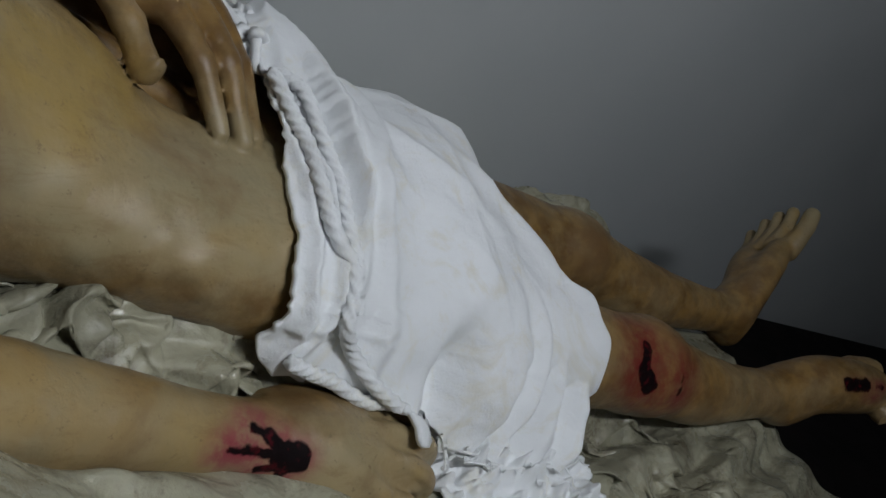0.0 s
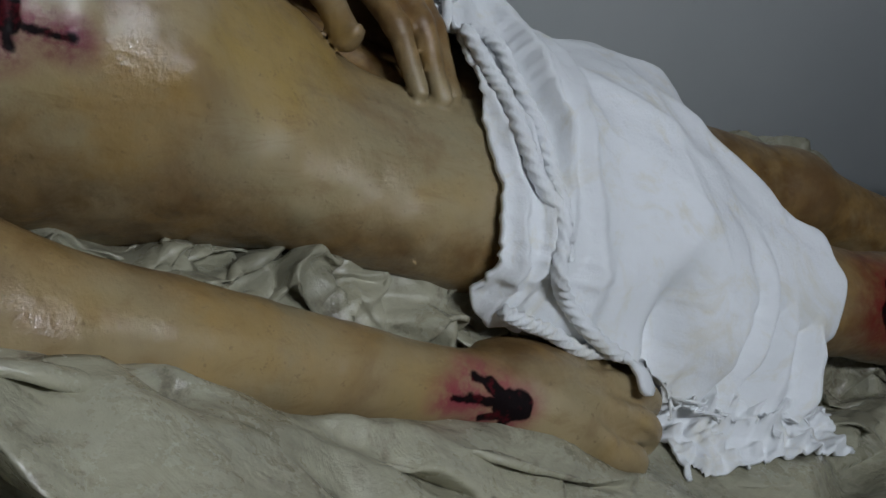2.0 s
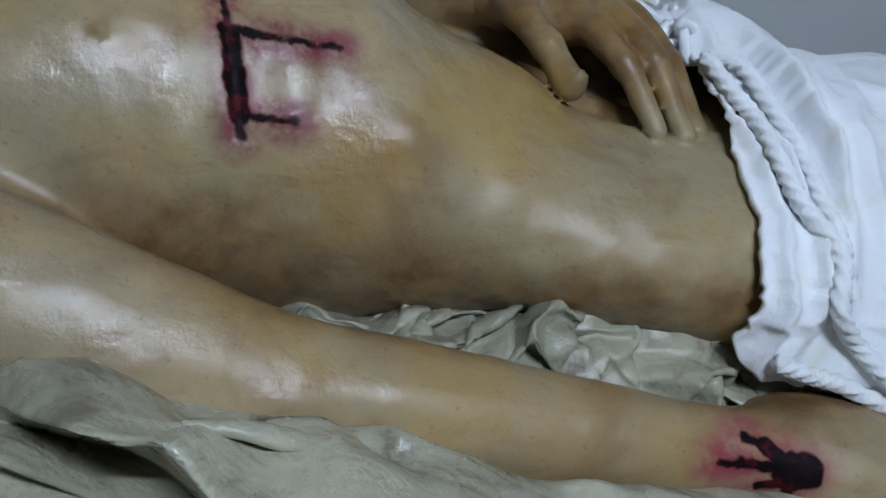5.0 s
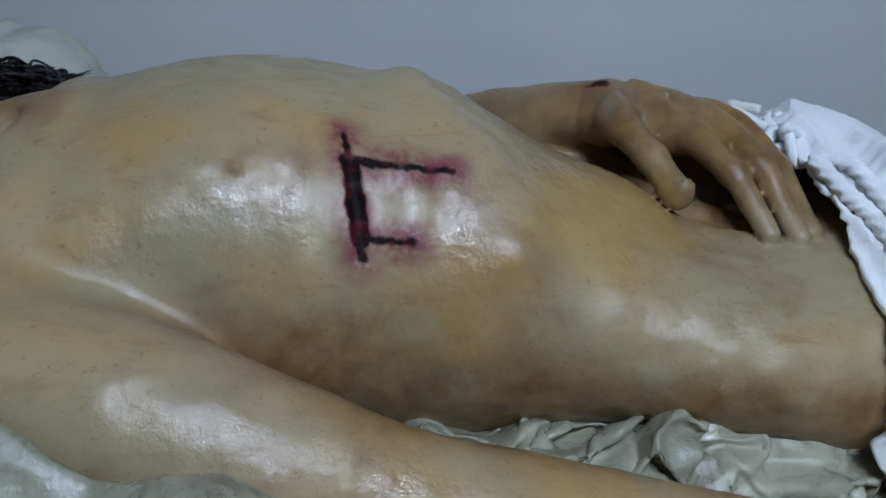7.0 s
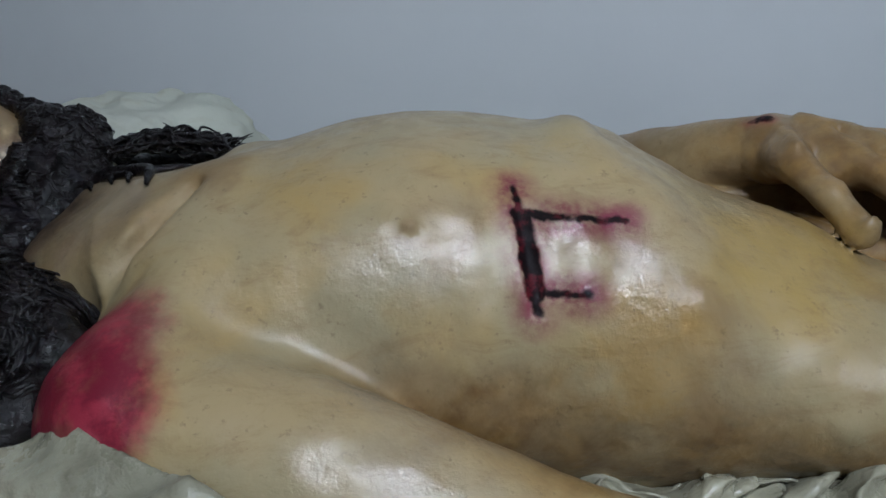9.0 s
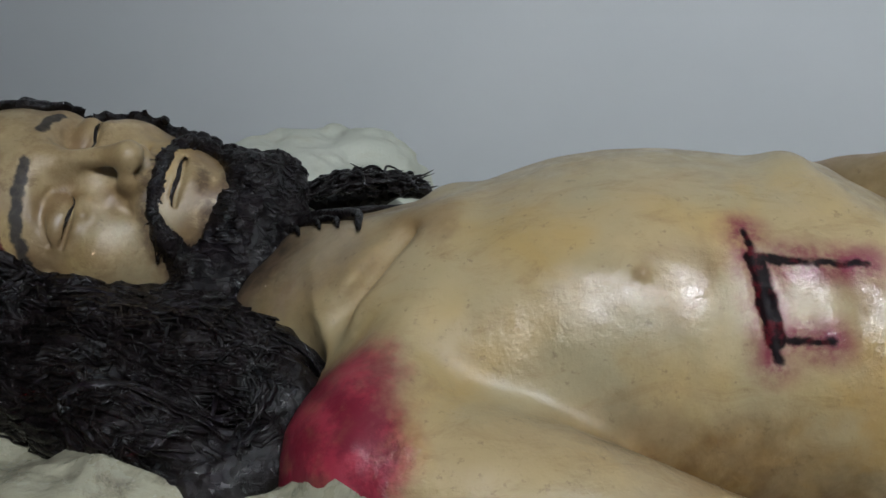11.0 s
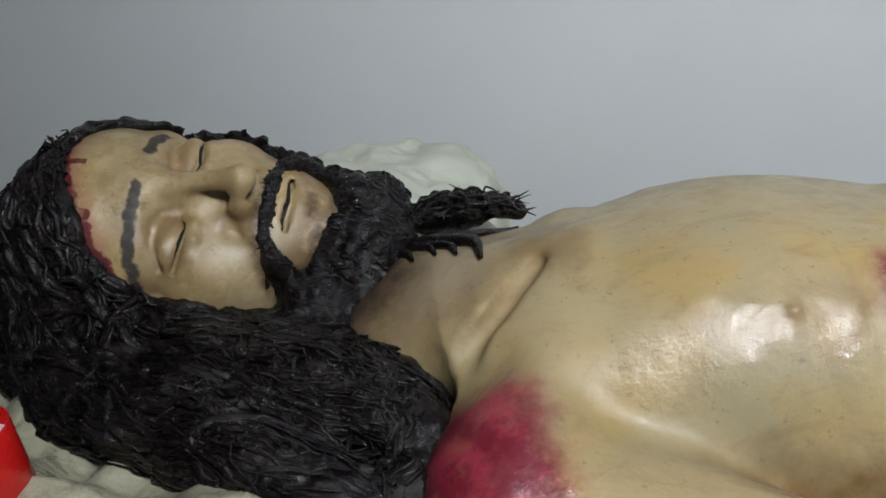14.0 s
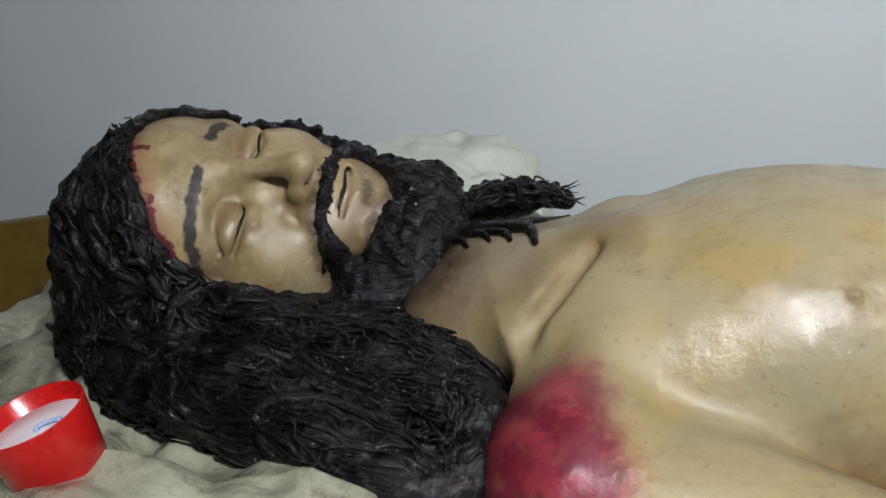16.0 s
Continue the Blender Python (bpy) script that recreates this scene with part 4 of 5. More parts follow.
    fingers = (((0.440, 0.640, 0.293, 0.0142), (0.462, 0.597, 0.273, 0.0108), (0.471, 0.574, 0.253, 0.0096), (0.477, 0.553, 0.237, 0.0080)),
               ((0.463, 0.648, 0.298, 0.0146), (0.486, 0.603, 0.275, 0.0112), (0.494, 0.577, 0.251, 0.0098), (0.500, 0.553, 0.232, 0.0082)),
               ((0.482, 0.660, 0.294, 0.0142), (0.503, 0.612, 0.269, 0.0106), (0.509, 0.588, 0.249, 0.0094), (0.514, 0.563, 0.232, 0.0080)),
               ((0.495, 0.676, 0.282, 0.0130), (0.515, 0.635, 0.258, 0.0094), (0.519, 0.614, 0.246, 0.0084), (0.521, 0.594, 0.236, 0.0074)))
    for fg in fingers:
        c.chain([wrist, (*(0.5 * (np.array(wrist[:3]) + fg[0][:3]) + (0, 0, 0.003)), 0.020), *fg], 0.0020)
        c.egg(fg[1][:3], (1.07 * fg[1][3],) * 3, 0.004)
    c.egg((0.434, 0.674, 0.288), (0.044, 0.040, 0.022), 0.004)
    for fg in fingers:
        c.cone((0.408, 0.690, 0.326), (fg[0][0], fg[0][1] + 0.004, fg[0][2] + 0.0125), 0.0030, 0.0048, 0.005)
    for a, b in zip(fingers, fingers[1:]):
        m = (np.array(a[0][:3]) + b[0][:3]) / 2
        c.chain([(*(m + (-0.020, 0.026, 0.022)), 0.0020), (*(m + (-0.002, 0.000, 0.021)), 0.0040)], 0.010, carve=True)
    c.chain([(0.394, 0.690, 0.297, 0.024), (0.388, 0.647, 0.302, 0.0165), (0.400, 0.602, 0.287, 0.0120), (0.412, 0.573, 0.267, 0.0122)], 0.002)
    # thumb nail
    c.egg((0.414, 0.564, 0.274), (0.0075, 0.0045, 0.0085), 0.0015)
    c.cone((0.392, 0.680, 0.322), (0.389, 0.640, 0.318), 0.004, 0.005, 0.008)
    c.egg((0.400, 0.602, 0.288), (0.0128, 0.0128, 0.0128), 0.004)
    # near leg
    c.chain([(0.70, 0.545, 0.105, 0.085), (0.95, 0.465, 0.082, 0.066), (1.095, 0.440, 0.074, 0.057)], 0.035)
    c.chain([(1.095, 0.440, 0.074, 0.057), (1.22, 0.412, 0.054, 0.051), (1.34, 0.398, 0.050, 0.039), (1.445, 0.388, 0.056, 0.035)], 0.035)
    c.chain([(1.455, 0.386, 0.045, 0.042), (1.50, 0.376, 0.080, 0.046), (1.60, 0.350, 0.096, 0.043), (1.67, 0.332, 0.094, 0.032)], 0.035)
    for k in range(5):
        c.chain([(1.63, 0.384 - 0.021 * k, 0.104 - 0.004 * k, 0.021), (1.690 - 0.006 * k, 0.374 - 0.024 * k, 0.108 - 0.006 * k, 0.0165 if k else 0.020), (1.735 - 0.009 * k, 0.368 - 0.025 * k, 0.098 - 0.006 * k, 0.014 if k else 0.018)], 0.003)
    # far leg
    c.chain([(0.70, 0.69, 0.105, 0.085), (0.97, 0.685, 0.095, 0.066), (1.14, 0.658, 0.086, 0.057)], 0.035)
    c.chain([(1.14, 0.658, 0.086, 0.057), (1.28, 0.612, 0.064, 0.052), (1.42, 0.578, 0.062, 0.039), (1.51, 0.562, 0.064, 0.035)], 0.035)
    c.chain([(1.54, 0.556, 0.036, 0.033), (1.54, 0.560, 0.080, 0.033), (1.585, 0.583, 0.140, 0.029), (1.632, 0.606, 0.176, 0.022)], 0.03)
    c.chain([(1.545, 0.580, 0.085, 0.028), (1.595, 0.625, 0.120, 0.024), (1.635, 0.648, 0.135, 0.018)], 0.03)
    for a, b, r in zip(TOE_TIPS, TOE_ROOTS, (0.0165, 0.0130, 0.0125, 0.0120, 0.0115)):
        a, b = np.array(a), np.array(b)
        c.chain([(*b, r * 1.25), (*((a + b) / 2 + (0, -0.004, 0.004)), r), (*a, r * 0.92)], 0.003)
    # nipples and the cuts
    c.egg((0.104, 0.495, 0.337), (0.0042, 0.0038, 0.0044), 0.003)
    for a, b, w in SIDE_CUT[:4]:
        p, q = c.settle([a, b], 0.0)
        c.cone(p, q, w * 0.4, w * 0.4, 0.006, carve=True)
    c.ripple(55, 0.0008)
    return c


def head_clay():
    c = Clay((-0.11, -0.20, -0.14), (0.11, 0.17, 0.15), 0.0020, HEAD_TURN, HEAD_AT)
    c.egg((0, 0.026, -0.012), (0.070, 0.080, 0.084), 0.02)
    c.egg((0, -0.028, 0.026), (0.060, 0.088, 0.062), 0.03)
    c.egg((0, 0.044, 0.046), (0.060, 0.042, 0.038), 0.03)
    for s in (-1, 1):
        c.egg((s * 0.044, -0.046, 0.020), (0.031, 0.050, 0.042), 0.03)
    c.egg((0, -0.085, 0.050), (0.042, 0.045, 0.042), 0.025)
    for s in (-1, 1):
        # cheek bone, brow, hollow of the eye, closed lid
        c.egg((s * 0.046, -0.034, 0.050), (0.020, 0.017, 0.022), 0.022)
        c.cone((s * 0.014, 0.019, 0.075), (s * 0.052, 0.016, 0.054), 0.013, 0.011, 0.014)
        c.egg((s * 0.033, -0.002, 0.104), (0.023, 0.015, 0.027), 0.008, carve=True)
        c.egg((s * 0.019, -0.006, 0.100), (0.009, 0.016, 0.016), 0.010, carve=True)
        c.egg((s * 0.0355, -0.006, 0.065), (0.0215, 0.0145, 0.0175), 0.003)
        eye = [(s * 0.0180, -0.0085, 0.0760), (s * 0.026, -0.0125, 0.0810), (s * 0.036, -0.0135, 0.0815), (s * 0.046, -0.0125, 0.0765), (s * 0.0555, -0.0105, 0.0680)]
        for a, b in zip(eye, eye[1:]):
            c.cone(a, b, 0.0021, 0.0021, 0.0015, carve=True)
            c.cone(np.add(a, (0, -0.0065, -0.0015)), np.add(b, (0, -0.0065, -0.0015)), 0.0040, 0.0040, 0.004)
        lid = [(s * 0.019, 0.004, 0.080), (s * 0.030, 0.0075, 0.0825), (s * 0.042, 0.0065, 0.079), (s * 0.055, -0.002, 0.067)]
        for a, b in zip(lid, lid[1:]):
            c.cone(a, b, 0.0020, 0.0020, 0.003, carve=True)
        # wing of the nose and the fold beside the mouth
        c.egg((s * 0.0130, -0.0465, 0.0965), (0.0072, 0.0085, 0.0110), 0.005)
        c.cone((s * 0.024, -0.046, 0.085), (s * 0.036, -0.072, 0.068), 0.0045, 0.0040, 0.010, carve=True)
    c.chain([(0, 0.026, 0.082, 0.0095), (0, 0.000, 0.092, 0.0068), (0, -0.024, 0.1035, 0.0074), (0, -0.0415, 0.1130, 0.0084)], 0.012)
    c.egg((0, -0.0450, 0.1115), (0.0100, 0.0085, 0.0100), 0.006)
    for s in (-1, 1):
        c.egg((s * 0.0078, -0.0520, 0.1030), (0.0042, 0.0055, 0.0060), 0.002, carve=True)
    # mouth and chin
    c.egg((0, -0.074, 0.074), (0.032, 0.026, 0.021), 0.018)
    for s in (-1, 1):
        c.chain([(0, -0.0735, 0.0950, 0.0046), (s * 0.012, -0.0725, 0.0925, 0.0048), (s * 0.027, -0.0765, 0.0815, 0.0026)], 0.004)
        c.chain([(0, -0.0875, 0.0925, 0.0066), (s * 0.012, -0.0865, 0.0895, 0.0060), (s * 0.026, -0.0800, 0.0805, 0.0028)], 0.004)
        c.chain([(0, -0.0797, 0.1000, 0.0026), (s * 0.013, -0.0788, 0.0960, 0.0026), (s * 0.028, -0.0790, 0.0840, 0.0020)], 0.002, carve=True)
    c.egg((0, -0.112, 0.072), (0.024, 0.020, 0.022), 0.016)
    c.cone((0, -0.05, -0.03), (0, -0.20, -0.03), 0.05, 0.056, 0.02)
    c.ripple(60, 0.0007)
    return c


# borders of the bare skin on the face, seen from its front: forehead and cheeks; round the mouth
SKIN_EDGE = [(0.0120, 0.0763), (-0.0137, 0.0680), (-0.0309, 0.0590), (-0.0492, 0.0462), (-0.0622, 0.0310), (-0.0687, 0.0102), (-0.0734, -0.0109), (-0.0765, -0.0393), (-0.0727, -0.0686),
             (-0.0647, -0.0840), (-0.0554, -0.0841), (-0.0455, -0.0690), (-0.0311, -0.0616), (-0.0138, -0.0579), (0.0, -0.0595), (0.0140, -0.0600), (0.0300, -0.0620), (0.0453, -0.0700), (0.0560, -0.0820),
             (0.0700, -0.0500), (0.0730, -0.0163), (0.0700, 0.0062), (0.0650, 0.0293), (0.0580, 0.0500), (0.0450, 0.0660), (0.0290, 0.0750)]
MOUTH_EDGE = [(0.0, -0.0705), (-0.0135, -0.0710), (-0.0270, -0.0735), (-0.0350, -0.0800), (-0.0400, -0.0880), (-0.0430, -0.0960), (-0.0330, -0.1010), (-0.0183, -0.1055), (0.0, -0.1110),
              (0.0190, -0.1080), (0.0330, -0.1010), (0.0400, -0.0920), (0.0350, -0.0800), (0.0270, -0.0735), (0.0135, -0.0710)]


def outside(x, y, poly):
    """Distance out of a closed outline; negative inside it."""
    d, odd = np.full(np.shape(x), 9.0), np.zeros(np.shape(x), bool)
    for (ax, ay), (bx, by) in zip(poly, poly[1:] + poly[:1]):
        ex, ey = bx - ax, by - ay
        k = np.clip(((x - ax) * ex + (y - ay) * ey) / (ex * ex + ey * ey), 0, 1)
        d = np.minimum(d, np.hypot(x - ax - k * ex, y - ay - k * ey))
        odd ^= ((ay > y) != (by > y)) & (x < ax + ex * (y - ay) / (ey if abs(ey) > 1e-9 else 1e-9))
    return np.where(odd, -d, d)


def hairiness(q):
    """How far a place of the head lies inside the hair, in metres from the hair's edge; negative on bare skin."""
    x, y, z = q[:, 0], q[:, 1], q[:, 2]
    wob = 0.0016 * noise2(x * 260, y * 260, 41) + 0.0012 * noise2(x * 90, y * 90, 42)
    e = np.minimum(outside(x, y, SKIN_EDGE), outside(x, y, MOUTH_EDGE)) + wob
    return np.where(z < 0.012, np.maximum(e, 0.02), e)


def hair_clay(head):
    """Beard, cap of hair and the long mass of hair on the pillow."""
    c = Clay((-0.56, 0.36, 0.20), (-0.04, 0.84, 0.55), 0.0026)
    k = HEAD_SIZE

    def cap(x, y, z):
        x, y, z = np.broadcast_arrays(x, y, z)
        q = (np.stack([x.ravel(), y.ravel(), z.ravel()], 1) - HEAD_AT) @ HEAD_TURN.T / k
        d = head.sample(np.clip(q, head.lo, head.lo + head.h * (head.n - 1))).astype(float)
        near = np.abs(d) < 0.035
        e = hairiness(q[near])
        low = np.clip((-0.045 - q[near][:, 1]) / 0.03, 0, 1)
        lip = np.exp(-((q[near][:, 1] + 0.068) / 0.012) ** 2) * (np.abs(q[near][:, 0]) < 0.036)
        rise = (0.0055 + 0.0060 * low) * (1 - 0.75 * lip) + 0.0005 * np.clip(q[near][:, 0] / 0.05, 0, 1) * np.clip((q[near][:, 1] + 0.06) / 0.02, 0, 1)
        d[near] -= np.where(e > 0, rise * np.clip(e / (0.005 + 0.010 * low), 0, 1) ** 0.7, -0.016 * np.clip(-e / 0.003, 0, 1))
        d = np.maximum(d, -0.122 - q[:, 1])
        return (k * d).reshape(x.shape)
    c.add((-0.54, 0.46, 0.27), (-0.16, 0.82, 0.54), cap, 0.003)
    # long hair behind the crown, over the pillow and along the sheet
    c.chain([(-0.452, 0.618, 0.430, 0.030), (-0.484, 0.628, 0.380, 0.036), (-0.488, 0.618, 0.335, 0.036), (-0.470, 0.600, 0.305, 0.036)], 0.02)
    c.chain([(-0.480, 0.610, 0.305, 0.036), (-0.400, 0.540, 0.300, 0.036), (-0.320, 0.500, 0.296, 0.034), (-0.250, 0.462, 0.285, 0.032), (-0.200, 0.432, 0.272, 0.028), (-0.165, 0.420, 0.262, 0.024), (-0.142, 0.440, 0.262, 0.024)], 0.02)
    c.chain([(-0.430, 0.600, 0.340, 0.045), (-0.360, 0.560, 0.320, 0.038), (-0.285, 0.535, 0.312, 0.034), (-0.215, 0.515, 0.302, 0.034), (-0.165, 0.500, 0.290, 0.031), (-0.138, 0.482, 0.284, 0.026)], 0.02)
    c.chain([(-0.340, 0.600, 0.300, 0.045), (-0.250, 0.582, 0.292, 0.043), (-0.190, 0.555, 0.285, 0.034), (-0.150, 0.530, 0.276, 0.030)], 0.02)
    c.chain([(-0.30, 0.72, 0.335, 0.034), (-0.20, 0.735, 0.345, 0.022), (-0.13, 0.760, 0.338, 0.013), (-0.080, 0.775, 0.337, 0.009)], 0.015)
    # the beard's own bulk below the chin and along the jaw
    c.egg((-0.190, 0.672, 0.381), (0.033, 0.034, 0.033), 0.014)
    c.egg((-0.203, 0.654, 0.353), (0.034, 0.032, 0.034), 0.014)
    c.egg((-0.187, 0.652, 0.350), (0.030, 0.030, 0.034), 0.014)
    c.egg((-0.200, 0.634, 0.325), (0.034, 0.030, 0.028), 0.014)
    c.chain([(-0.195, 0.655, 0.340, 0.032), (-0.222, 0.634, 0.328, 0.030), (-0.248, 0.618, 0.322, 0.026), (-0.280, 0.612, 0.314, 0.020)], 0.014)
    # deep gaps between the locks at the back of the head
    for a, b, r in (((-0.462, 0.556, 0.372), (-0.438, 0.520, 0.318), 0.007), ((-0.430, 0.536, 0.372), (-0.412, 0.508, 0.322), 0.008), ((-0.492, 0.585, 0.390), (-0.478, 0.552, 0.318), 0.005), ((-0.395, 0.525, 0.345), (-0.365, 0.506, 0.322), 0.006)):
        c.cone(a, b, r, r * 0.7, 0.010, carve=True)
    c.ripple(30, 0.0045, (-0.56, 0.36, 0.20), (-0.04, 0.84, 0.42))
    c.ripple(75, 0.0030)
    c.ripple(150, 0.0016)
    return c


def strands(clay, head):
    """Wavy modelled strands laid on the hair, in locks."""
    rng = random.Random(4)
    out = []

    def lay(points, r, n, wave, lift, turns=(14, 30), ph=None):
        q = clay.settle(spline(points, n), lift)
        ph = rng.uniform(0, 6.28) if ph is None else ph
        side = np.cross(np.gradient(q, axis=0), clay.gradient(q))
        side /= np.linalg.norm(side, axis=1)[:, None] + 1e-9
        u = np.linspace(0, 1, n)
        q = q + side * (wave * np.sin(ph + u * rng.uniform(*turns)))[:, None]
        q = clay.settle(q, lift + 0.0012 * rng.random(), 3)
        rad = r * (0.06 + 0.94 * np.sin(np.pi * (0.02 + 0.96 * u)) ** 0.5) * (1 + 0.25 * np.sin(ph * 3 + u * 23))
        v, f = tube(q, rad, 6)
        out.append((v, f, 1))
    # long locks combed from the crown past the temple and along the pillow, in layers behind the hairline
    line = np.array([(0.030, 0.078, 0.066), (-0.0137, 0.0695, 0.0795), (-0.0492, 0.0475, 0.0728), (-0.0690, 0.0102, 0.0440), (-0.0765, -0.0300, 0.0340)])
    back = np.array([(0.000, 0.034, -0.085), (-0.022, 0.040, -0.085), (-0.030, 0.024, -0.085), (-0.012, -0.006, -0.060), (-0.006, -0.010, -0.030)])
    for n in range(66):
        o = (n + rng.random()) / 66
        head_way = [from_head(p + o * b) for p, b in zip(line, back)]
        w2 = (1 - o) * head_way[4] + o * np.array((-0.505, 0.600, 0.330))
        w3 = (1 - o) * np.array((-0.330, 0.568, 0.338)) + o * np.array((-0.420, 0.525, 0.300))
        w4 = (1 - o) * np.array((-0.260, 0.552, 0.326)) + o * np.array((-0.300, 0.462, 0.290))
        w5 = (1 - o) * np.array((-0.165, 0.515, 0.305)) + o * np.array((-0.205, 0.412, 0.265)) + np.array((0.035 * rng.random(), 0.0, 0.0))
        guide = head_way[:4] + [w2, w3, w4, w5]
        relief = rng.uniform(-0.0055, 0.0035)
        fat, sway, ph = rng.uniform(0.75, 1.35), rng.uniform(0.002, 0.005), rng.uniform(0, 6.28)
        for m in range(15):
            off = np.array([rng.gauss(0, 0.0050) for _ in range(3)])
            g = [p + off * (0.5, 0.7, 0.9, 1.0, 1.0, 1.3, 1.7, 2.0)[i] + np.array([rng.gauss(0, 0.0012) for _ in range(3)]) for i, p in enumerate(guide)]
            g = g[:rng.choice((8, 8, 7, 6))] if m < 10 else g[rng.choice((1, 2, 3, 4)):]
            lay(g, fat * rng.choice((rng.uniform(0.0024, 0.0036), rng.uniform(0.0016, 0.0026), rng.uniform(0.0010, 0.0018))), 60, 0.5 * sway * rng.uniform(0.4, 1.0), relief + rng.uniform(-0.0014, 0.0010), (4, 11), ph + rng.uniform(-0.4, 0.4))
    # wavy ends on the sheet, curling down by the shoulder
    for n in range(200):
        c = np.array((rng.uniform(-0.33, -0.13), 0.0, 0.0))
        u = (c[0] + 0.40) / 0.27
        c[1] = rng.uniform(0.505 - 0.095 * u, 0.575 - 0.050 * u)
        c[2] = rng.uniform(0.28, 0.35)
        a = rng.gauss(-0.15, 0.45) - 5.0 * max(0.0, c[0] + 0.23) * 3
        d = np.array((math.cos(a), 0.35 * math.sin(a) + 0.2 * rng.uniform(-1, 1), math.sin(a))) * rng.uniform(0.012, 0.034)
        bend = np.array((rng.uniform(-1, 1), rng.uniform(-1, 1), rng.uniform(-1, 1))) * 0.008
        lay([c - d, c - d * 0.3 + bend, c + d * 0.3 - bend, c + d], rng.uniform(0.0012, 0.0030), 22, rng.uniform(0.001, 0.003), rng.uniform(-0.0012, 0.0010), (4, 9))
    # over the crown to the far side
    for n in range(80):
        a = rng.uniform(0.0, 1.0)
        lay([from_head((-0.02 + 0.02 * a, 0.085 + 0.03 * a, 0.065 - 0.06 * a)), from_head((0.045, 0.085 - 0.03 * a, 0.050 - 0.05 * a)), from_head((0.082, 0.03 - 0.05 * a, 0.02 - 0.03 * a))], rng.uniform(0.0012, 0.0026), 24, 0.0015, -0.0005)
    # short rough strokes of the beard
    n = 0
    while n < 1500:
        q = np.array((rng.uniform(-0.30, -0.150), rng.uniform(0.56, 0.70), rng.uniform(0.29, 0.43)))
        if abs(clay.sample(q[None])[0]) > 0.004 or (q[1] < 0.600 and q[2] < 0.318):
            continue
        h = (q - HEAD_AT) @ HEAD_TURN.T / HEAD_SIZE
        if h[1] > -0.055 or hairiness(h[None])[0] < 0.0015:
            n += 0.02
            continue
        n += 1
        a = rng.gauss(0, 0.55)
        d = (-HEAD_TURN[1] * math.cos(a) + HEAD_TURN[0] * math.sin(a)) * rng.uniform(0.003, 0.008)
        lay([q - d, q, q + d], rng.uniform(0.0007, 0.0014), 7, 0.0007, rng.uniform(-0.0009, 0.0003), (3, 8))
    # hairs of the moustache, combed down and outwards
    for n in range(260):
        s, u = rng.choice((-1, -1, 1)), rng.random()
        q = from_head((s * (0.003 + 0.034 * u), -0.063 - 0.012 * u ** 2 + rng.uniform(-0.006, 0.005), 0.104 - 0.026 * u))
        d = HEAD_TURN[1] * -0.0030 + HEAD_TURN[0] * s * (0.001 + 0.003 * u)
        lay([q - d, q, q + d], rng.uniform(0.0007, 0.0012), 7, 0.0004, -0.0003)
    # dark slit between the lips
    pts = head.settle(spline([(0.024, -0.0790, 0.088), (0.012, -0.0780, 0.096), (-0.004, -0.0775, 0.098), (-0.017, -0.0770, 0.094), (-0.034, -0.0785, 0.084)], 24), -0.0004)
    v, f = tube(from_head(pts), 0.0006 + 0.0019 * np.sin(np.pi * np.linspace(0.05, 0.98, 24)), 8)
    out.append((v, f, 1))
    # closed lashes
    for s in (-1, 1):
        pts = head.settle(spline([(s * 0.0185, -0.0090, 0.078), (s * 0.027, -0.0115, 0.083), (s * 0.036, -0.0120, 0.083), (s * 0.046, -0.0115, 0.078), (s * 0.0545, -0.0098, 0.068)], 18), -0.0004)
        v, f = tube(from_head(pts), 0.0016 * np.sin(np.pi * np.linspace(0.12, 0.95, 18)) + 0.0003, 6)
        out.append((v, f, 1))
    # locks on the neck and the far shoulder
    for pts, r in (([(-0.175, 0.655, 0.385), (-0.140, 0.636, 0.376), (-0.110, 0.620, 0.374), (-0.096, 0.602, 0.368), (-0.090, 0.581, 0.360)], 0.0062), ([(-0.160, 0.640, 0.378), (-0.122, 0.616, 0.370), (-0.111, 0.594, 0.364)], 0.0040),
                   ([(-0.160, 0.640, 0.378), (-0.138, 0.622, 0.370), (-0.129, 0.604, 0.362)], 0.0036), ([(-0.170, 0.636, 0.372), (-0.156, 0.620, 0.366), (-0.148, 0.606, 0.360)], 0.0034),
                   ([(-0.17, 0.675, 0.385), (-0.130, 0.668, 0.378), (-0.095, 0.668, 0.366)], 0.0052), ([(-0.16, 0.670, 0.388), (-0.120, 0.672, 0.374), (-0.075, 0.690, 0.362)], 0.0050)):
        q = BODY.settle(spline(pts, 20), 0.6 * r)
        v, f = tube(q, r * (0.22 + 0.78 * np.sin(np.pi * np.linspace(0.30, 0.97, 20))), 8)
        out.append((v, f, 1))
    for n in range(170):
        a, b = np.array((-0.175, 0.68, 0.372)), np.array((-0.070, 0.760, 0.345))
        u0 = rng.uniform(0, 0.7)
        u1 = min(1.0, u0 + rng.uniform(0.2, 0.45))
        jit = [np.array([rng.gauss(0, 0.006), rng.gauss(0, 0.009), rng.gauss(0.001, 0.0045)]) for _ in range(4)]
        q = spline([a + (b - a) * (u0 + (u1 - u0) * t) + np.array((0, 0, 0.008 * math.sin(3.1 * (u0 + (u1 - u0) * t)))) + jit[i] for i, t in enumerate((0, 0.33, 0.66, 1))], 18)
        v, f = tube(q, rng.uniform(0.0009, 0.0021) * (0.05 + 0.95 * np.sin(np.pi * np.linspace(0.05, 0.99, 18)) ** 0.7), 7)
        out.append((v, f, 1))
    return out


BODY = body_clay()


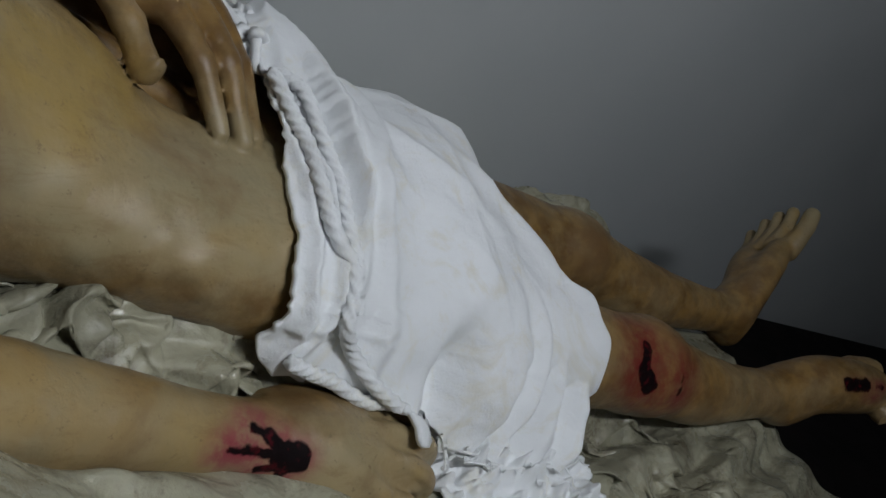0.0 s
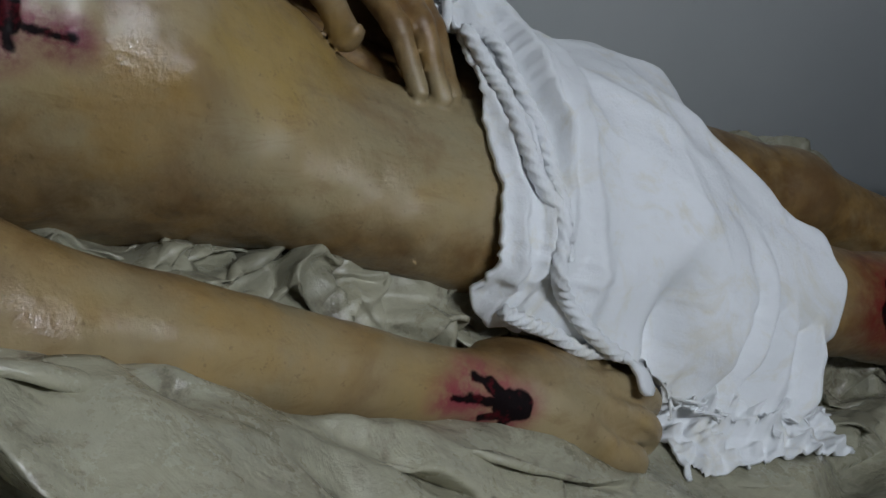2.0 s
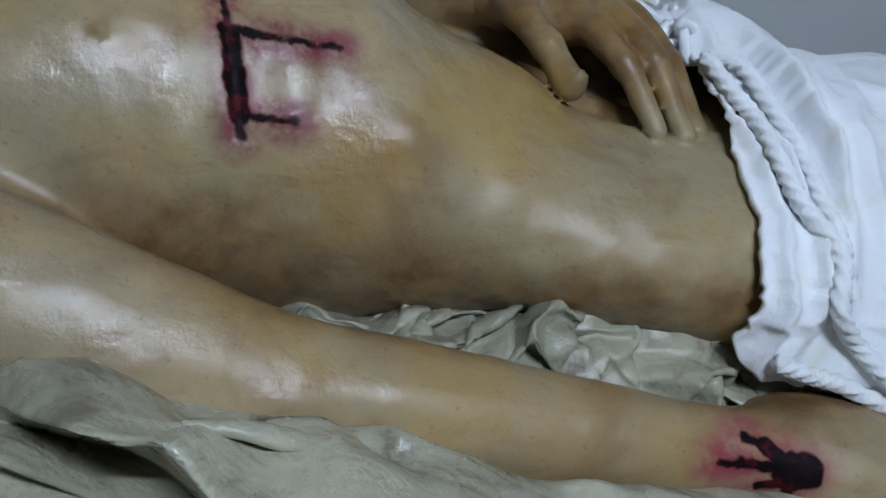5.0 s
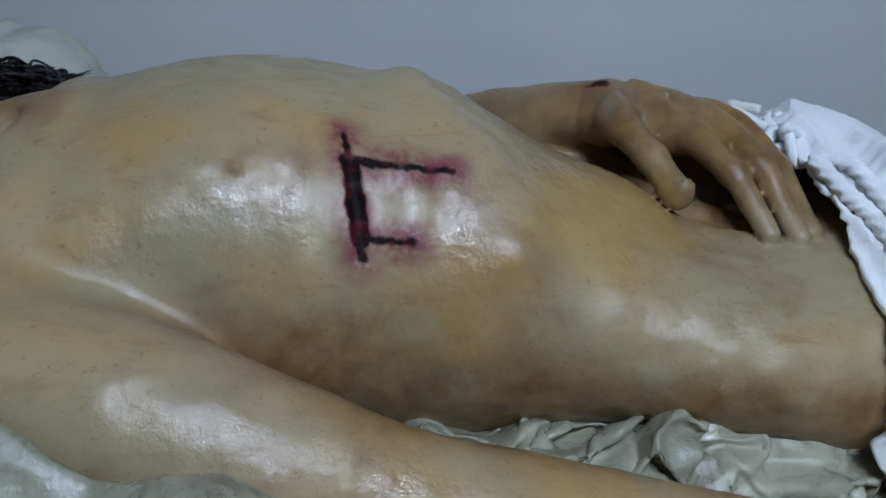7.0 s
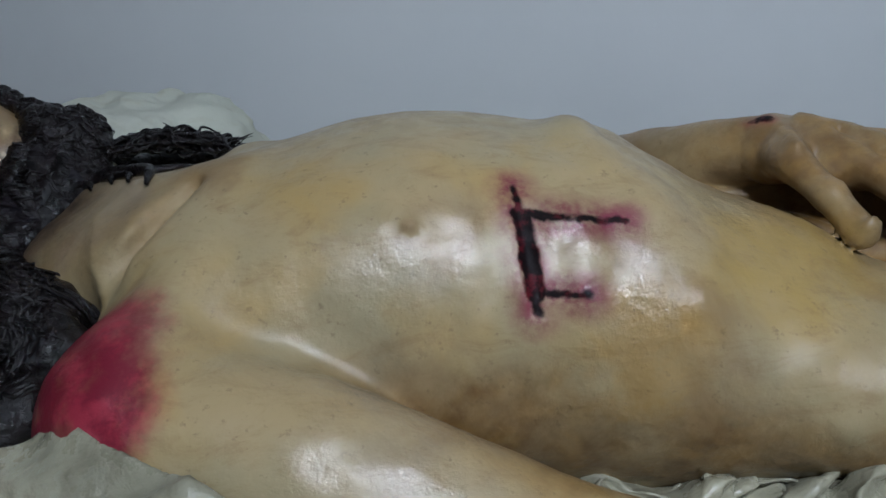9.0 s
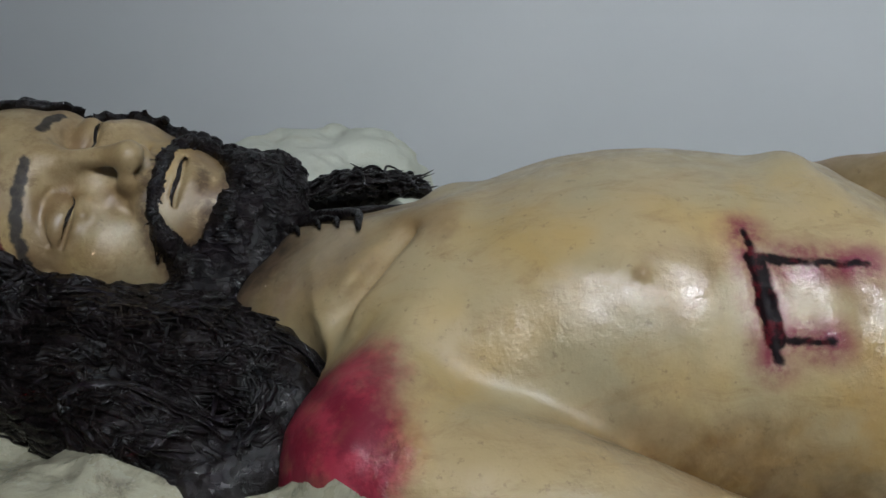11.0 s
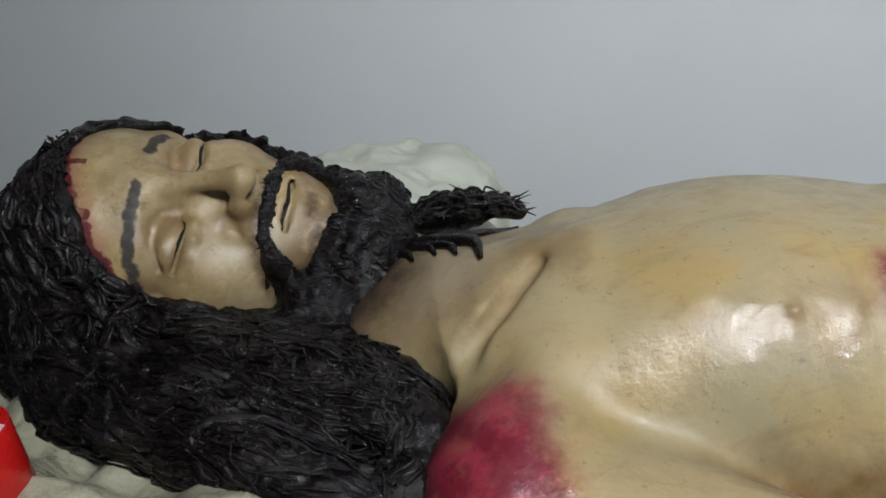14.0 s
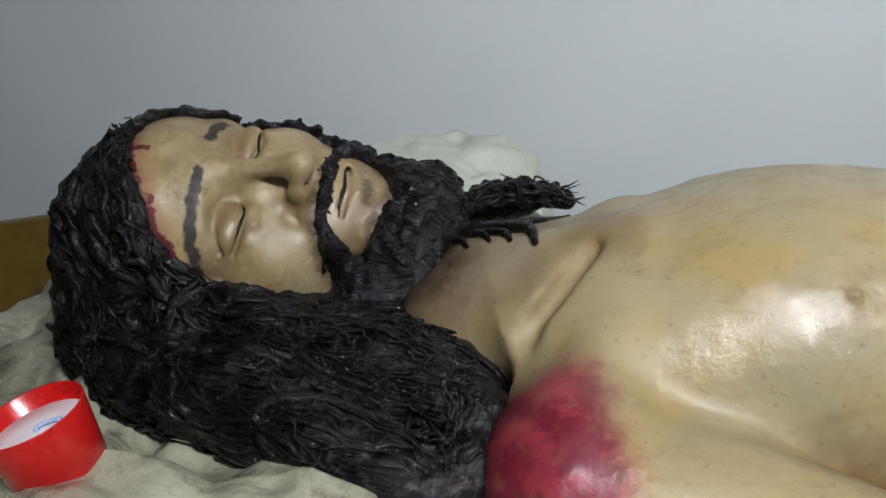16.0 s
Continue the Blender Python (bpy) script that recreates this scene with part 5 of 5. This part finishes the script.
def statue():
    body, head = BODY, head_clay()
    hair = hair_clay(head)
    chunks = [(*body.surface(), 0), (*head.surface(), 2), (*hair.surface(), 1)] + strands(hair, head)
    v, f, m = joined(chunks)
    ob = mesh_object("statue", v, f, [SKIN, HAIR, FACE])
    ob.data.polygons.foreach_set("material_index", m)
    return ob


tagged(statue(), "painted lying statue with dark modelled hair and red wounds", "statue")

# ---- loincloth ----


def hip_profile(x):
    return np.interp(x, [0.45, 0.54, 0.60, 0.66, 0.74, 0.80, 0.86, 0.94, 1.05, 1.2], [0.268, 0.266, 0.272, 0.264, 0.272, 0.258, 0.225, 0.180, 0.150, 0.12])


def cloth_point(s, t):
    """Place on the loincloth: s from the waist to the hem, t from the far side (-1) over the hips to the bed on the near side (1)."""
    th = np.where(t > 0, t * np.interp(s, [0, 0.04, 0.10, 0.30, 0.55, 1.0], [0.74, 0.80, 0.85, 0.87, 0.93, 0.92]), t)
    near = np.clip(th, 0, 1)
    x0 = np.interp(th, [-1, 0.0, 0.5, 0.65, 0.8, 0.9, 1.0], [0.56, 0.528, 0.524, 0.512, 0.490, 0.490, 0.505]) + 0.003 * np.sin(th * 9) + 0.0022 * noise2(th * 22, 0 * s, 71) + 0.002 * noise2(th * 60, 0 * s, 72)
    x1 = np.interp(th, [-1, -0.4, -0.05, 0.25, 0.50, 0.8, 1.0], [0.76, 0.82, 0.935, 0.920, 0.965, 0.930, 0.86])
    x = x0 + (x1 - x0) * s + 0.012 * noise2(th * 6, s * 5, 21) * s
    # folds that run over the hips, gathered at the waist
    g = s + 0.030 * noise2(th * 2.6, s * 3.0, 22) + 0.05 * near * s
    fold = 0.0
    for a, w, h in ((0.022, 0.015, 0.009), (0.075, 0.014, 0.012), (0.150, 0.020, 0.014), (0.255, 0.030, 0.009), (0.46, 0.07, 0.008)):
        m = np.clip(0.75 + 1.1 * noise2(th * 2.6 + 9 * a, 7 * a + 0 * s, 25), 0.1, 1.5)
        fold = fold + h * m * np.exp(-((g - a + 0.022 * noise2(th * 3.3 + 11 * a, 0 * s, 26)) / w) ** 2)
    # folds that spread from the knot on the far hip
    phi = np.arctan2(s + 0.02, np.maximum(th + 0.42, 0.03)) + 0.10 * noise2(th * 2.2 + 4, s * 2.2, 28)
    far = np.clip(s * 3.0, 0, 1)
    for a, w, h in ((0.30, 0.05, 0.010), (0.50, 0.06, 0.009), (0.74, 0.07, 0.012), (0.95, 0.05, 0.008), (1.15, 0.08, 0.011)):
        m = np.clip(0.6 + 1.2 * noise2(th * 2.2 + 13 * a, s * 2.5, 29), 0, 1.4)
        u = (phi - a) / w
        fold = fold + far * h * m * np.where(u < 0, np.exp(-u * u), np.exp(-np.abs(u) * 1.2))
    fold = fold + 0.013 * noise2(th * 3.3 + 3, s * 4.5, 23) + 0.004 * noise2(th * 9 + 3, s * 11, 27)
    # thick roll from the knot down to the cords
    fold = fold + 0.020 * np.exp(-((s - 0.13 - 0.10 * np.clip(th + 0.3, 0, 1)) / 0.055) ** 2) * np.clip((0.42 - th) / 0.3, 0, 1) * np.clip((th + 0.6) / 0.3, 0, 1)
    fold = fold + 0.17 * (crushed(th * 0.33, s * 0.5, 33, 5, 9.0, 34.0) - 0.02) * (0.4 + 0.6 * near)
    # hanging folds towards the hem on the near side
    hang = np.clip((th - 0.42) / 0.30, 0, 1) * np.clip((s - 0.52) / 0.18, 0, 1)
    fold = fold + 0.011 * hang * np.cos((s + 0.03 * noise2(th * 3, s * 4, 36)) * 2 * np.pi / 0.105) + 0.005 * hang * noise2(th * 14, s * 26, 37)
    # pocket on the near side
    fold = fold - 0.040 * np.exp(-((s - 0.47) / 0.045) ** 2 - ((th - 0.76) / 0.13) ** 2) - 0.016 * np.exp(-((s - 0.78) / 0.03) ** 2 - ((th - 0.82) / 0.16) ** 2)
    top = hip_profile(x) - 0.014
    a = 0.5 * np.pi * th
    half = np.where(th > 0, np.interp(s, [0, 0.3, 0.55, 1.0], [0.211, 0.209, 0.222, 0.208]), 0.20)
    e = 2 / 2.15
    base = -0.004 + smooth_ground(x)
    cy = 0.618 - 0.06 * s * near
    y = cy - (half + fold) * np.sign(np.sin(a)) * np.abs(np.sin(a)) ** e
    z = base + (top - base + fold) * np.abs(np.cos(a)) ** e
    # valley between the thighs
    z = z - 0.035 * np.clip((s - 0.45) / 0.5, 0, 1) * np.exp(-((th - 0.02) / 0.16) ** 2)
    # gathered knot on the far hip
    z = z + 0.050 * np.exp(-((s - 0.05) / 0.10) ** 2 - ((th + 0.24) / 0.20) ** 2)
    p = np.stack([x, y, z], -1).reshape(-1, 3)
    # it lies on the body, never inside it
    for _ in range(4):
        d = BODY.sample(p)
        p = p + BODY.gradient(p) * np.clip(0.007 + 0.5 * np.clip(fold.reshape(-1), 0, 0.02) - d, 0, 0.02)[:, None] * (d < 0.05)[:, None]
    return p.reshape(*np.shape(x), 3)


def loincloth():
    s, th = np.linspace(0, 1, 190), np.linspace(-1, 1.0, 260)
    S, T = np.meshgrid(s, th, indexing="ij")
    P = cloth_point(S, T)
    n, m = S.shape
    i, j = np.meshgrid(np.arange(n - 1), np.arange(m - 1), indexing="ij")
    q = np.stack([i * m + j, i * m + j + 1, (i + 1) * m + j + 1, (i + 1) * m + j], 2).reshape(-1, 4)
    ob = mesh_object("loincloth", P.reshape(-1, 3), q, WHITE)
    ob.modifiers.new("thick", "SOLIDIFY").thickness = 0.005
    return ob


cloth = tagged(loincloth(), "draped white cotton loincloth with deep folds over the hips", "cloth")


def cord(points, r, label, n=240):
    """A twisted cord that lies on the loincloth near the given places."""
    S, T = np.meshgrid(np.linspace(0, 1, 200), np.linspace(-1, 1, 320), indexing="ij")
    P = cloth_point(S, T)
    N = np.cross(np.gradient(P, axis=1), np.gradient(P, axis=0))
    N /= np.linalg.norm(N, axis=2)[:, :, None] + 1e-9
    N *= np.where(N[:, :, 2:3] - 0.6 * N[:, :, 1:2] < 0, -1, 1)
    on = []
    for q in points:
        k = np.unravel_index(np.argmin(((P - np.array(q)) ** 2).sum(2)), S.shape)
        on.append(P[k] + N[k] * r * 0.95)
    pts = spline(on, n)
    length = np.linalg.norm(np.diff(pts, axis=0), axis=1).sum()
    v, f = tube(pts, np.full(n, r), 14, twist=length / n / r * 0.75, lobes=4, depth=0.6)
    return tagged(mesh_object("twisted_cord", v, f, WHITE), label, "cord", group="cords of the loincloth")


cord([(0.528, 0.609, 0.271), (0.538, 0.566, 0.258), (0.549, 0.541, 0.247), (0.549, 0.497, 0.237), (0.560, 0.474, 0.214), (0.562, 0.444, 0.193), (0.562, 0.418, 0.165),
      (0.586, 0.409, 0.135), (0.615, 0.398, 0.109), (0.650, 0.389, 0.087)], 0.0062, "twisted white cotton cord hanging down the loincloth")
cord([(0.542, 0.606, 0.273), (0.550, 0.584, 0.271), (0.557, 0.554, 0.259), (0.563, 0.524, 0.242), (0.562, 0.499, 0.232), (0.573, 0.474, 0.215), (0.575, 0.446, 0.197), (0.577, 0.425, 0.165)], 0.0056, "twisted white cotton cord round the hips")
cord([(0.530, 0.410, 0.125), (0.555, 0.404, 0.112), (0.580, 0.404, 0.104), (0.615, 0.397, 0.090), (0.650, 0.389, 0.070)], 0.0060, "twisted white cotton cord under the edge of the loincloth")


def frill():
    """Bunched end of the cord beside the hand."""
    rng = random.Random(8)
    knot = new("cord_knot")
    knot.location = (0.522, 0.672, 0.262)
    for k in range(16):
        c = np.array((rng.uniform(-0.022, 0.022), rng.uniform(-0.03, 0.03), 0.010 + rng.uniform(-0.008, 0.012)))
        pts = spline([c + np.array([rng.gauss(0, 0.012), rng.gauss(0, 0.014), rng.gauss(0, 0.006)]) for _ in range(4)], 22)
        v, f = tube(pts, np.full(22, rng.uniform(0.0035, 0.006)), 10, twist=0.5, lobes=4, depth=0.4)
        mesh_object("strand", v, f, WHITE, knot)
    return knot


tagged(frill(), "bunched frayed knot of the white cord on the hip", "cord")


def tail():
    """Loose end of the cloth, crushed on the sheet by the hand."""
    gx, gy = np.linspace(0.715, 0.965, 150), np.linspace(0.305, 0.435, 96)
    X, Y = np.meshgrid(gx, gy, indexing="ij")
    u, v = (X - 0.715) / 0.25, (Y - 0.305) / 0.12
    rim = np.minimum(np.minimum(u, 1 - u) * 4, np.minimum(v, 1 - v) * 3) + 0.38 * noise2(X * 30, Y * 30, 31) + 0.30 * noise2(X * 85, Y * 85, 38)
    wx, wy = X + 0.012 * noise2(X * 25, Y * 25, 32), Y + 0.012 * noise2(X * 25, Y * 25, 33)
    h = 0.036 * (0.6 - np.minimum(cells2(wx * 26, wy * 42, 34), 0.6)) + 0.020 * ridge(noise2(wx * 34, wy * 60, 35))
    Z = sheet_height(X, Y) + 0.004 + np.clip(rim, 0, 1) * (h + 0.012)
    n, m = X.shape
    i, j = np.meshgrid(np.arange(n - 1), np.arange(m - 1), indexing="ij")
    q = np.stack([i * m + j, (i + 1) * m + j, (i + 1) * m + j + 1, i * m + j + 1], 2).reshape(-1, 4)
    keep = (rim.reshape(-1)[q] > -0.12).all(1)
    ob = mesh_object("cloth_end", np.stack([X, Y, Z], 2).reshape(-1, 3), q[keep], WHITE)
    ob.modifiers.new("thick", "SOLIDIFY").thickness = 0.003
    return ob


cloth_end = tagged(tail(), "frayed crushed end of the white loincloth on the sheet", "cloth")


def threads():
    """Loose loops of thread that hang from the hem onto the sheet."""
    rng = random.Random(15)
    for k in range(26):
        u = rng.uniform(0.50, 1.0)
        p = cloth_point(np.array([[u]]), np.array([[1.0]]))[0, 0] + np.array((0, -0.003, 0.006))
        pts = [p]
        for _ in range(4):
            q = pts[-1] + np.array([rng.gauss(0.002, 0.006), rng.gauss(-0.002, 0.004), rng.gauss(0, 0.003)])
            q[2] = max(q[2], float(sheet_height(np.array(q[0]), np.array(q[1]))) + 0.003)
            pts.append(q)
        v, f = tube(spline(pts, 18), np.full(18, rng.uniform(0.0008, 0.0017)), 6, twist=0.4, lobes=4, depth=0.4)
        mesh_object("thread", v, f, WHITE, cloth_end)


threads()

# ---- candle ----
cx, cy = -0.388, 0.396
cz = float(sheet_height(np.array(cx), np.array(cy))) + 0.0005
candle = new("votive_candle")
candle.location = (cx, cy, cz)
candle.rotation_euler = (radians(7), radians(-5), 0)
tagged(candle, "unlit white candle in a red plastic cup on the sheet", "candle")
part("cup", revolve([(0, 0), (0.0275, 0), (0.0290, 0.0015), (0.0335, 0.046), (0.0333, 0.0468), (0.0327, 0.0462), (0.0290, 0.006), (0, 0.006)]), RED, candle, "bright red plastic cup")
wax = part("wax", revolve([(0, 0.0065), (0.0285, 0.0065), (0.0312, 0.0335), (0.0305, 0.0345), (0.012, 0.0338), (0, 0.0340)]), WAX, candle, "smooth white wax")
v, f = tube(spline([(0.0, 0.0, 0.033), (-0.001, 0.0, 0.0362), (0.006, 0.004, 0.0366), (0.014, 0.006, 0.0362)], 16), [0.0012] * 14 + [0.0018, 0.0019], 8)
tagged(mesh_object("wick", v, f, WICK, wax), "pale blue bent wick")
